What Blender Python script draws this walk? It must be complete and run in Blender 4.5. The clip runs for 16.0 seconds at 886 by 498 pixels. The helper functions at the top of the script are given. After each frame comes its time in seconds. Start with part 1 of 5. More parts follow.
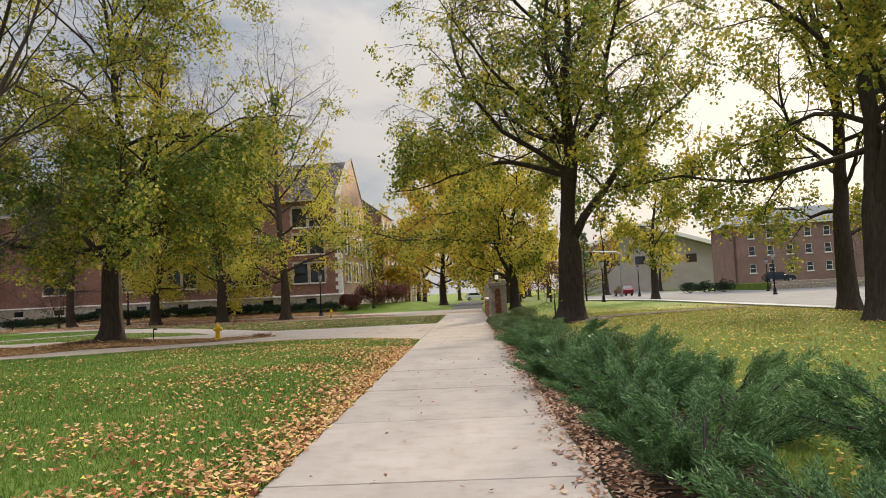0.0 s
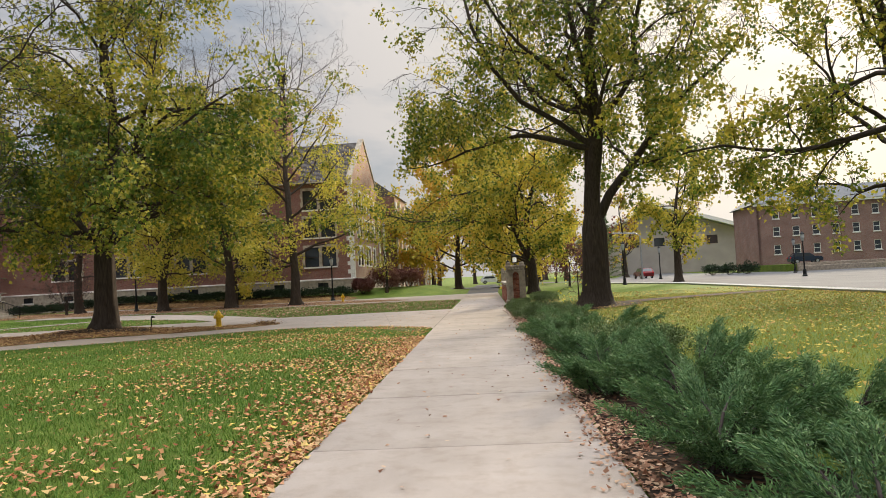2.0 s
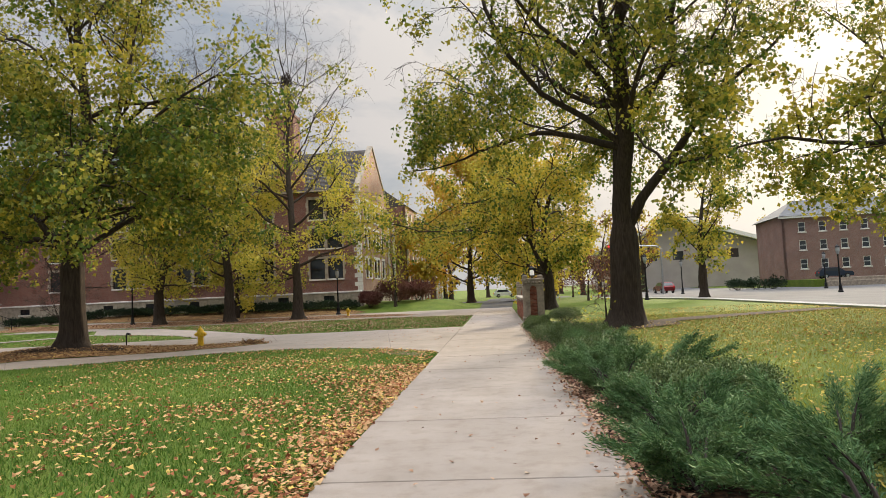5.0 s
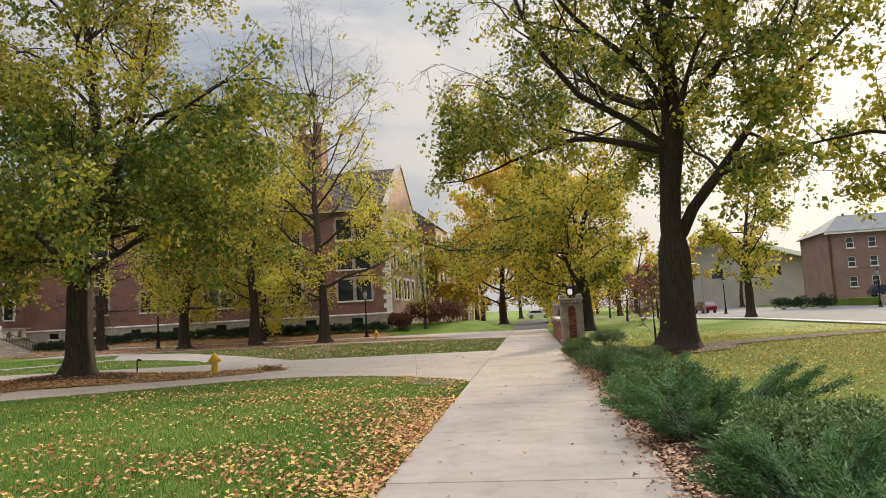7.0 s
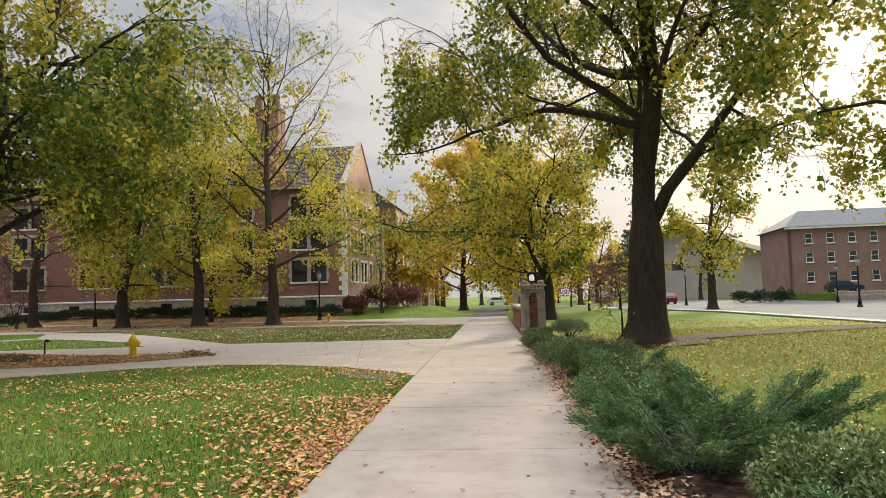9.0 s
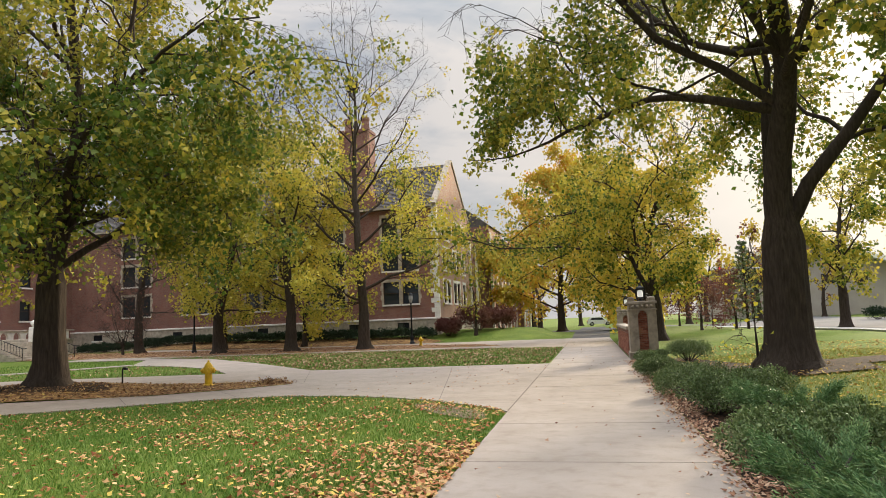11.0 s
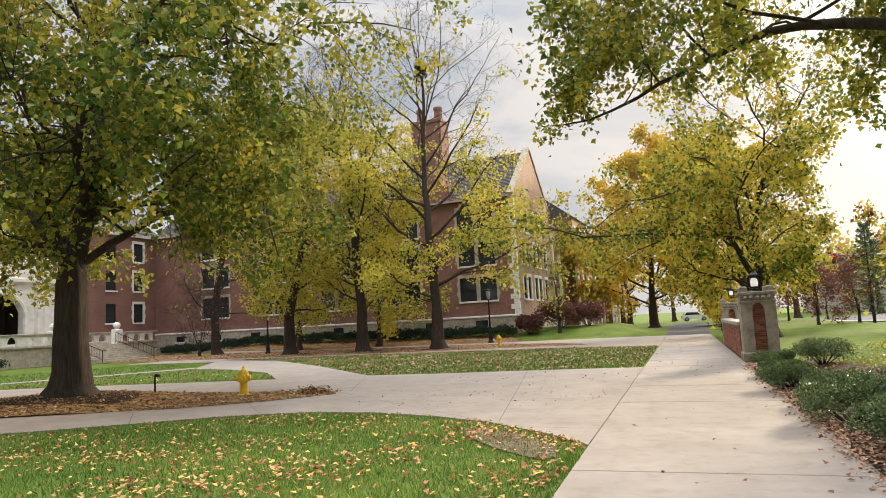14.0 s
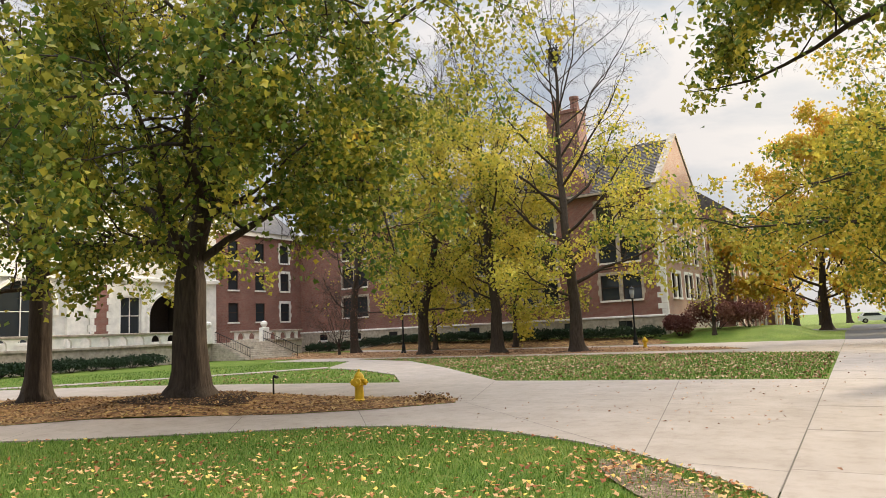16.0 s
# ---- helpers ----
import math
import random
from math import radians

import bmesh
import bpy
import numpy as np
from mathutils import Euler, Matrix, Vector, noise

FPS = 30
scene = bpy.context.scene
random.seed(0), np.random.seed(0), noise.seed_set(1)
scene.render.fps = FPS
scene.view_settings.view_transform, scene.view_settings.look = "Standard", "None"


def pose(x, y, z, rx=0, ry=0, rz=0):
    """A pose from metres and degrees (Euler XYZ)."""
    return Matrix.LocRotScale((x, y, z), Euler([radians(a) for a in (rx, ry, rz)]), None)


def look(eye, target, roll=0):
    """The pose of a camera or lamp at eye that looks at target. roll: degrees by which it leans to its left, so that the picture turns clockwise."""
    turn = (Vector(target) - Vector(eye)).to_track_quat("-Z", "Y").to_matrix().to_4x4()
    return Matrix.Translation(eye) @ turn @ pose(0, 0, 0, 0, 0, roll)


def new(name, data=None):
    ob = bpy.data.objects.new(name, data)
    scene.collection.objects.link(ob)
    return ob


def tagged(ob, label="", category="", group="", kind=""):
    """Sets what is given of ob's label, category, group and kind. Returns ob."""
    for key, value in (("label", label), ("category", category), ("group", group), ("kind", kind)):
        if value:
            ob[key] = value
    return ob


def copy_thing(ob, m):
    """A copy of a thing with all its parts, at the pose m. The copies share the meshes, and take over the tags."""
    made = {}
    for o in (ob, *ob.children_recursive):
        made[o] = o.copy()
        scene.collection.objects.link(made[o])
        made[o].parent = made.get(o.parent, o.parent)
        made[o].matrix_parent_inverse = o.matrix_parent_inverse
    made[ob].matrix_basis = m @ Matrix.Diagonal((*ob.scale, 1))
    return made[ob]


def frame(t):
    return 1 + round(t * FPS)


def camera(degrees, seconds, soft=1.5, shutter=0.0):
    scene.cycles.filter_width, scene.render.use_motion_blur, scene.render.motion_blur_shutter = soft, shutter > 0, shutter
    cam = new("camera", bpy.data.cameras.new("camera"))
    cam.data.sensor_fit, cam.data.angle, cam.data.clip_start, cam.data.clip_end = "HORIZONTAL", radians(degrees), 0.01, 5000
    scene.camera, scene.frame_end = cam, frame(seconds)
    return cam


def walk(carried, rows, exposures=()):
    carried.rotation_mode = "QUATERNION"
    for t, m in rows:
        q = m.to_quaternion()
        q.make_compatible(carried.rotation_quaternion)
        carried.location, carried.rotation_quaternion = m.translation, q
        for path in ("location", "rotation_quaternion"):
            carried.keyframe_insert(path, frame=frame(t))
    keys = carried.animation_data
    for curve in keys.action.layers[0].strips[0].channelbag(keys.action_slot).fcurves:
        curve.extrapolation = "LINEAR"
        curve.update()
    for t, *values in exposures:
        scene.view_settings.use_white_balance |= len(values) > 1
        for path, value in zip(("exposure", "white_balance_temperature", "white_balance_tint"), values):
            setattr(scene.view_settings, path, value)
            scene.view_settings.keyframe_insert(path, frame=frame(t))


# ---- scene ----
cam = camera(66.7, 16.0, soft=0.4)
PATH = [
    (0, (0.33, 0.505, 1.70), (0.256, 2.5, 1.832), -2.7),
    (0.5, (0.258, 1.11, 1.701), (0.22, 3.104, 1.853), -2.7),
    (1, (0.308, 1.622, 1.728), (0.234, 3.616, 1.868), -1.8),
    (1.5, (0.237, 2.203, 1.766), (0.155, 4.197, 1.888), -2.3),
    (2, (0.26, 2.778, 1.733), (0.139, 4.773, 1.818), -3.0),
    (2.5, (0.276, 3.353, 1.737), (0.082, 5.342, 1.817), -2.9),
    (3, (0.216, 3.878, 1.805), (0.058, 5.869, 1.91), -3.6),
    (3.5, (0.179, 4.449, 1.807), (0.031, 6.44, 1.918), -3.3),
    (3.7, (0.211, 4.727, 1.814), (0.053, 6.718, 1.922), -2.5),
    (5.8, (0.167, 7.022, 1.786), (0.002, 9.01, 1.931), -2.9),
    (6, (0.142, 7.223, 1.793), (-0.051, 9.207, 1.944), -2.6),
    (6.5, (0.09, 7.839, 1.776), (-0.178, 9.814, 1.95), -2.3),
    (7, (0.033, 8.429, 1.789), (-0.213, 10.405, 1.981), -3.0),
    (7.5, (0.053, 8.989, 1.813), (-0.17, 10.966, 2.016), -2.6),
    (8, (0.075, 9.534, 1.805), (-0.075, 11.519, 2.004), -2.1),
    (8.5, (0.125, 10.201, 1.765), (0.053, 12.191, 1.946), -2.3),
    (9, (0.165, 10.88, 1.744), (0.024, 12.869, 1.888), -1.5),
    (9.5, (0.124, 11.508, 1.781), (-0.09, 13.493, 1.91), -1.9),
    (10, (0.134, 12.14, 1.777), (-0.205, 14.106, 1.925), -1.8),
    (10.2, (0.101, 12.403, 1.76), (-0.283, 14.359, 1.922), -1.5),
    (12.3, (-0.041, 14.975, 1.67), (-0.482, 16.909, 1.929), -3.0),
    (12.5, (-0.038, 15.218, 1.665), (-0.5, 17.147, 1.917), -3.1),
    (13, (-0.098, 15.875, 1.658), (-0.641, 17.787, 1.881), -2.9),
    (13.5, (-0.222, 16.466, 1.692), (-0.801, 18.367, 1.915), -3.3),
    (14, (-0.311, 17.011, 1.689), (-0.967, 18.887, 1.911), -3.0),
    (14.5, (-0.467, 17.607, 1.662), (-1.18, 19.464, 1.873), -2.7),
    (15, (-0.592, 18.135, 1.679), (-1.339, 19.977, 1.899), -3.0),
    (15.5, (-0.676, 18.707, 1.698), (-1.552, 20.491, 1.921), -2.6),
    (16, (-0.839, 19.136, 1.708), (-1.867, 20.834, 1.949), -2.6),
]
walk(cam, [(t, look(eye, target, roll)) for t, eye, target, roll in PATH], exposures=[(0, 0.36), (8, 0.42), (12.5, 0.53), (16, 0.73)])

# ---- world, sun, exposure ----
SUN_AZ, SUN_EL = 26.0, 19.0          # degrees right of +y, above the horizon
world = bpy.data.worlds.new("world")
scene.world = world
world.use_nodes = True
wt = world.node_tree
wt.nodes.clear()


def wnode(kind, **kw):
    n = wt.nodes.new(kind)
    for k, v in kw.items():
        n.inputs[k].default_value = v
    return n


sky = wt.nodes.new("ShaderNodeTexSky")
sky.sky_type = "NISHITA"
sky.sun_disc = False
sky.sun_elevation = radians(SUN_EL)
sky.sun_rotation = radians(SUN_AZ)
sky.air_density, sky.dust_density, sky.ozone_density = 1.0, 3.0, 1.0
skyscale = wt.nodes.new("ShaderNodeMix")
skyscale.data_type, skyscale.blend_type = "RGBA", "MULTIPLY"
skyscale.inputs[0].default_value = 1.0
skyscale.inputs[7].default_value = (0.09, 0.09, 0.09, 1)
wt.links.new(sky.outputs[0], skyscale.inputs[6])
coord = wt.nodes.new("ShaderNodeTexCoord")
wmap = wt.nodes.new("ShaderNodeMapping")
wmap.inputs["Scale"].default_value = (1.0, 1.0, 2.6)
wt.links.new(coord.outputs["Generated"], wmap.inputs[0])
cloud = wnode("ShaderNodeTexNoise", Scale=3.4, Detail=7.0, Roughness=0.55, Distortion=0.3)
wt.links.new(wmap.outputs[0], cloud.inputs["Vector"])
cover = wt.nodes.new("ShaderNodeValToRGB")
cover.color_ramp.elements[0].position, cover.color_ramp.elements[0].color = 0.33, (0.82, 0.82, 0.82, 1)
cover.color_ramp.elements[1].position, cover.color_ramp.elements[1].color = 0.62, (1, 1, 1, 1)
wt.links.new(cloud.outputs[0], cover.inputs[0])
shade = wt.nodes.new("ShaderNodeValToRGB")
shade.color_ramp.elements[0].position, shade.color_ramp.elements[0].color = 0.40, (0.62, 0.69, 0.79, 1)
shade.color_ramp.elements[1].position, shade.color_ramp.elements[1].color = 0.60, (1.01, 0.968, 0.96, 1)
wt.links.new(cloud.outputs[0], shade.inputs[0])
mixsky = wt.nodes.new("ShaderNodeMix")
mixsky.data_type = "RGBA"
wt.links.new(cover.outputs[0], mixsky.inputs[0])
wt.links.new(skyscale.outputs[2], mixsky.inputs[6])
wt.links.new(shade.outputs[0], mixsky.inputs[7])
# thin bright haze round the veiled sun
sd = Vector((math.sin(radians(SUN_AZ)) * math.cos(radians(SUN_EL)), math.cos(radians(SUN_AZ)) * math.cos(radians(SUN_EL)), math.sin(radians(SUN_EL))))
dot = wt.nodes.new("ShaderNodeVectorMath")
dot.operation = "DOT_PRODUCT"
dot.inputs[1].default_value = sd
wt.links.new(coord.outputs["Generated"], dot.inputs[0])
glow = wt.nodes.new("ShaderNodeValToRGB")
glow.color_ramp.elements[0].position, glow.color_ramp.elements[0].color = 0.74, (0, 0, 0, 1)
glow.color_ramp.elements[1].position, glow.color_ramp.elements[1].color = 1.0, (0.95, 0.78, 0.52, 1)
halo = glow.color_ramp.elements.new(0.92)
halo.color = (0.30, 0.25, 0.17, 1)
wt.links.new(dot.outputs["Value"], glow.inputs[0])
addg = wt.nodes.new("ShaderNodeMix")
addg.data_type, addg.blend_type = "RGBA", "ADD"
addg.inputs[0].default_value = 1.0
wt.links.new(mixsky.outputs[2], addg.inputs[6])
wt.links.new(glow.outputs[0], addg.inputs[7])
# an overcast dome, thin and bright overhead
sepw = wt.nodes.new("ShaderNodeSeparateXYZ")
wt.links.new(coord.outputs["Generated"], sepw.inputs[0])
dome = wt.nodes.new("ShaderNodeMapRange")
dome.inputs[1].default_value, dome.inputs[2].default_value, dome.inputs[3].default_value, dome.inputs[4].default_value = 0.0, 1.0, 0.0, 1.0
wt.links.new(sepw.outputs[2], dome.inputs[0])
curve = wt.nodes.new("ShaderNodeMath")
curve.operation = "POWER"
curve.inputs[1].default_value = 5.0
wt.links.new(dome.outputs[0], curve.inputs[0])
level = wt.nodes.new("ShaderNodeMath")
level.operation = "MULTIPLY_ADD"
level.inputs[1].default_value, level.inputs[2].default_value = 5.2, 0.47
wt.links.new(curve.outputs[0], level.inputs[0])
bg = wnode("ShaderNodeBackground", Strength=1.0)
wt.links.new(level.outputs[0], bg.inputs[1])
wt.links.new(addg.outputs[2], bg.inputs[0])
wout = wt.nodes.new("ShaderNodeOutputWorld")
wt.links.new(bg.outputs[0], wout.inputs[0])

sun = new("sun", bpy.data.lights.new("sun", "SUN"))
sun.data.energy, sun.data.angle, sun.data.color = 4.6, radians(9), (1.0, 0.84, 0.62)
sun.matrix_world = look((0, 0, 40), Vector((0, 0, 40)) - sd)


# ---- materials ----
class Mat:
    def __init__(self, name, rough=0.8, metal=0.0, spec=0.3):
        self.m = bpy.data.materials.new(name)
        self.m.use_nodes = True
        self.t = self.m.node_tree
        self.b = self.t.nodes["Principled BSDF"]
        self.b.inputs["Roughness"].default_value = rough
        self.b.inputs["Metallic"].default_value = metal
        self.b.inputs["Specular IOR Level"].default_value = spec

    def node(self, kind, **kw):
        n = self.t.nodes.new(kind)
        for k, v in kw.items():
            n.inputs[k].default_value = v
        return n

    def link(self, a, b):
        self.t.links.new(a, b)

    def pos(self):
        return self.node("ShaderNodeNewGeometry").outputs["Position"]

    def noise(self, scale, detail=4.0, rough=0.55, vec=None):
        n = self.node("ShaderNodeTexNoise", Scale=scale, Detail=detail, Roughness=rough)
        self.link(vec if vec else self.pos(), n.inputs["Vector"])
        return n.outputs[0]

    def ramp(self, fac, stops):
        r = self.node("ShaderNodeValToRGB")
        e = r.color_ramp.elements
        while len(e) < len(stops):
            e.new(0.5)
        for k, (p, c) in zip(e, stops):
            k.position, k.color = p, (*c, 1)
        self.link(fac, r.inputs[0])
        return r.outputs[0]

    def mix(self, fac, a, b, mode="MIX"):
        n = self.node("ShaderNodeMix")
        n.data_type, n.blend_type = "RGBA", mode
        for v, k in ((fac, 0), (a, 6), (b, 7)):
            if isinstance(v, (int, float)):
                n.inputs[k].default_value = v
            elif isinstance(v, tuple):
                n.inputs[k].default_value = (*v, 1)
            else:
                self.link(v, n.inputs[k])
        return n.outputs[2]

    def color(self, c):
        if isinstance(c, tuple):
            self.b.inputs["Base Color"].default_value = (*c, 1)
        else:
            self.link(c, self.b.inputs["Base Color"])
        return self

    def bump(self, h, strength=0.3, dist=0.01):
        n = self.node("ShaderNodeBump", Strength=strength, Distance=dist)
        self.link(h, n.inputs["Height"])
        self.link(n.outputs[0], self.b.inputs["Normal"])
        return self

    def island(self):
        return self.node("ShaderNodeNewGeometry").outputs["Random Per Island"]

    def objrand(self):
        return self.node("ShaderNodeObjectInfo").outputs["Random"]


def plain(name, c, rough=0.7, metal=0.0, var=0.18, scale=6.0, bump=0.15):
    m = Mat(name, rough, metal)
    lo = tuple(x * (1 - var) for x in c)
    hi = tuple(min(1, x * (1 + var)) for x in c)
    n = m.noise(scale, 6)
    m.color(m.ramp(n, [(0.3, lo), (0.7, hi)]))
    if bump:
        m.bump(m.noise(scale * 8, 3), bump, 0.005)
    return m.m


def leafmat(name, stops, trans=0.40, rough=0.55, patch=0.5, spec=0.22):
    m = Mat(name, rough, spec=spec)
    big = m.noise(0.35, 2)
    f = m.node("ShaderNodeMix")
    f.inputs[0].default_value = patch
    m.link(m.island(), f.inputs[2])
    m.link(m.ramp(big, [(0.35, (0, 0, 0)), (0.65, (1, 1, 1))]), f.inputs[3])
    col = m.ramp(f.outputs[0], stops)
    m.color(col)
    tr = m.node("ShaderNodeBsdfTranslucent")
    m.link(col, tr.inputs[0])
    ms = m.node("ShaderNodeMixShader")
    ms.inputs[0].default_value = trans
    m.link(m.b.outputs[0], ms.inputs[1])
    m.link(tr.outputs[0], ms.inputs[2])
    m.link(ms.outputs[0], m.t.nodes["Material Output"].inputs[0])
    return m.m


GREEN, OLIVE, YEL = (0.105, 0.15, 0.022), (0.29, 0.27, 0.04), (0.60, 0.45, 0.055)
M_LEAF_MIX = leafmat("leaf_mixed", [(0.0, GREEN), (0.45, OLIVE), (0.80, (0.43, 0.37, 0.05)), (0.95, YEL), (1.0, (0.34, 0.16, 0.05))])
M_LEAF_GREEN = leafmat("leaf_green", [(0.0, (0.045, 0.105, 0.018)), (0.5, GREEN), (0.8, (0.23, 0.25, 0.035)), (1.0, (0.46, 0.40, 0.05))])
M_LEAF_YEL = leafmat("leaf_yellow", [(0.0, (0.26, 0.29, 0.035)), (0.3, (0.40, 0.37, 0.05)), (0.7, (0.54, 0.45, 0.07)), (1.0, (0.62, 0.46, 0.06))])
M_LEAF_GOLD = leafmat("leaf_gold", [(0.0, OLIVE), (0.35, (0.43, 0.37, 0.05)), (0.75, (0.52, 0.38, 0.045)), (1.0, (0.52, 0.29, 0.03))])
M_LEAF_ORANGE = leafmat("leaf_orange", [(0.0, (0.42, 0.35, 0.05)), (0.4, (0.52, 0.34, 0.04)), (0.75, (0.54, 0.27, 0.03)), (1.0, (0.42, 0.15, 0.03))])
M_LEAF_RED = leafmat("leaf_red", [(0.0, (0.085, 0.035, 0.03)), (0.5, (0.155, 0.06, 0.048)), (1.0, (0.22, 0.12, 0.07))])
M_LITTER = leafmat("leaf_litter", [(0.0, (0.14, 0.05, 0.03)), (0.22, (0.30, 0.12, 0.055)), (0.46, (0.45, 0.24, 0.11)), (0.70, (0.55, 0.37, 0.19)), (0.80, (0.62, 0.46, 0.10)), (0.90, (0.50, 0.31, 0.17)), (1.0, (0.40, 0.08, 0.03))], trans=0.1, patch=0.1, rough=0.95, spec=0.05)
M_LITTER_DULL = leafmat("weathered_leaf_litter", [(0.0, (0.10, 0.05, 0.028)), (0.35, (0.22, 0.12, 0.06)), (0.7, (0.34, 0.22, 0.11)), (0.92, (0.46, 0.34, 0.16)), (1.0, (0.5, 0.4, 0.1))], trans=0.1, patch=0.25, rough=0.95, spec=0.05)
M_LITTER_EDGE = leafmat("trodden_leaf_litter", [(0.0, (0.10, 0.045, 0.03)), (0.35, (0.25, 0.13, 0.08)), (0.7, (0.42, 0.27, 0.18)), (1.0, (0.56, 0.42, 0.28))], trans=0.1, patch=0.2, rough=0.95, spec=0.05)
M_LITTER_YEL = leafmat("yellow_leaf_litter", [(0.0, (0.26, 0.14, 0.06)), (0.35, (0.44, 0.28, 0.10)), (0.7, (0.56, 0.42, 0.10)), (1.0, (0.62, 0.48, 0.12))], trans=0.1, patch=0.25, rough=0.95, spec=0.05)
M_JUNIPER = leafmat("juniper_needles", [(0.0, (0.03, 0.078, 0.026)), (0.5, (0.085, 0.17, 0.058)), (1.0, (0.20, 0.29, 0.105))], trans=0.22, patch=0.3)
M_BOX = leafmat("boxwood_leaves", [(0.0, (0.045, 0.075, 0.025)), (0.5, (0.10, 0.15, 0.05)), (1.0, (0.22, 0.27, 0.11))], trans=0.15, rough=0.35, patch=0.2)
M_HEDGE = leafmat("yew_leaves", [(0.0, (0.010, 0.022, 0.010)), (1.0, (0.030, 0.055, 0.022))], trans=0.1)
M_BLADE = leafmat("grass_blades", [(0.0, (0.055, 0.125, 0.02)), (0.5, (0.105, 0.20, 0.03)), (0.85, (0.19, 0.26, 0.05)), (1.0, (0.38, 0.35, 0.11))], trans=0.25, patch=0.35)
M_BLADE_DRY = leafmat("dry_grass_blades", [(0.0, (0.17, 0.21, 0.03)), (0.5, (0.30, 0.31, 0.05)), (1.0, (0.44, 0.37, 0.09))], trans=0.25, patch=0.35)


def bark_mat(name, a, b):
    m = Mat(name, 0.92, spec=0.15)
    mp = m.node("ShaderNodeMapping")
    mp.inputs["Scale"].default_value = (1, 1, 0.16)
    m.link(m.pos(), mp.inputs[0])
    n = m.noise(16, 6, 0.6, mp.outputs[0])
    m.color(m.mix(m.noise(1.2, 3), m.ramp(n, [(0.3, a), (0.7, b)]), (0.042, 0.033, 0.026), "MIX"))
    m.bump(n, 0.9, 0.03)
    return m.m


M_BARK = bark_mat("bark", (0.017, 0.012, 0.009), (0.095, 0.070, 0.052))
M_TWIG = plain("twig_bark", (0.04, 0.03, 0.025), 0.9, bump=0)


def concrete_mat():
    m = Mat("walk_concrete", 0.88, spec=0.25)
    base = m.ramp(m.noise(0.9, 5), [(0.3, (0.268, 0.227, 0.192)), (0.7, (0.338, 0.289, 0.248))])
    stain = m.ramp(m.noise(3.5, 6, 0.65), [(0.32, (0.72, 0.68, 0.64)), (0.52, (1, 1, 1))])
    c = m.mix(0.55, base, stain, "MULTIPLY")
    speck = m.ramp(m.noise(160, 2), [(0.3, (0.75, 0.74, 0.72)), (0.6, (1.05, 1.05, 1.05))])
    c = m.mix(0.5, c, speck, "MULTIPLY")
    tint = m.node("ShaderNodeHueSaturation")
    mm = m.node("ShaderNodeMapRange")
    mm.inputs[3].default_value, mm.inputs[4].default_value = 0.93, 1.05
    m.link(m.objrand(), mm.inputs[0])
    m.link(mm.outputs[0], tint.inputs["Value"])
    m.link(c, tint.inputs["Color"])
    m.color(tint.outputs[0])
    m.bump(m.noise(90, 4), 0.25, 0.004)
    return m.m


M_CONC = concrete_mat()
M_JOINT = plain("joint_shadow_dirt", (0.13, 0.11, 0.09), 0.95, bump=0)
M_CURB = plain("kerb_concrete", (0.42, 0.40, 0.37), 0.9)


def grass_ground(name, a, b, soil):
    m = Mat(name, 0.95, spec=0.1)
    g = m.ramp(m.noise(0.55, 5), [(0.32, a), (0.68, b)])
    fine = m.ramp(m.noise(38, 4, 0.7), [(0.3, (0.45, 0.45, 0.4)), (0.7, (1.15, 1.15, 1.1))])
    c = m.mix(1.0, g, fine, "MULTIPLY")
    c = m.mix(m.ramp(m.noise(5.5, 4), [(0.55, (0, 0, 0)), (0.75, (0.7, 0.7, 0.7))]), c, soil)
    m.color(c)
    m.bump(m.noise(60, 4), 0.8, 0.03)
    return m.m


M_GRASS = grass_ground("lawn_grass", (0.085, 0.14, 0.022), (0.15, 0.20, 0.036), (0.18, 0.15, 0.05))


def litter_ground(name, cols, scale=9.0):
    m = Mat(name, 0.95, spec=0.1)
    v = m.node("ShaderNodeTexVoronoi", Scale=scale)
    m.link(m.pos(), v.inputs["Vector"])
    sep = m.node("ShaderNodeSeparateColor")
    m.link(v.outputs["Color"], sep.inputs[0])
    c = m.ramp(sep.outputs[0], cols)
    c = m.mix(1.0, c, m.ramp(m.noise(1.0, 4), [(0.3, (0.6, 0.6, 0.6)), (0.7, (1.1, 1.1, 1.1))]), "MULTIPLY")
    m.color(c)
    m.bump(v.outputs["Distance"], 0.6, 0.03)
    return m.m


M_LEAFBED = litter_ground("leaf_covered_soil", [(0.0, (0.06, 0.035, 0.02)), (0.35, (0.16, 0.085, 0.04)), (0.7, (0.30, 0.17, 0.075)), (1.0, (0.42, 0.28, 0.10))])
M_SOIL = litter_ground("bare_soil", [(0.0, (0.12, 0.085, 0.06)), (0.6, (0.19, 0.14, 0.10)), (1.0, (0.30, 0.23, 0.15))], 22)
M_MULCH = litter_ground("dark_mulch", [(0.0, (0.014, 0.009, 0.006)), (0.6, (0.04, 0.025, 0.016)), (1.0, (0.10, 0.055, 0.03))], 14)


def asphalt_mat(name, c, rough=0.85, spec=0.3):
    m = Mat(name, rough, spec=spec)
    lo, hi = tuple(x * 0.8 for x in c), tuple(x * 1.2 for x in c)
    m.color(m.mix(0.6, m.ramp(m.noise(0.25, 5), [(0.3, lo), (0.7, hi)]), m.ramp(m.noise(120, 2), [(0.3, (0.6, 0.6, 0.6)), (0.7, (1.2, 1.2, 1.2))]), "MULTIPLY"))
    m.bump(m.noise(150, 2), 0.3, 0.004)
    return m.m


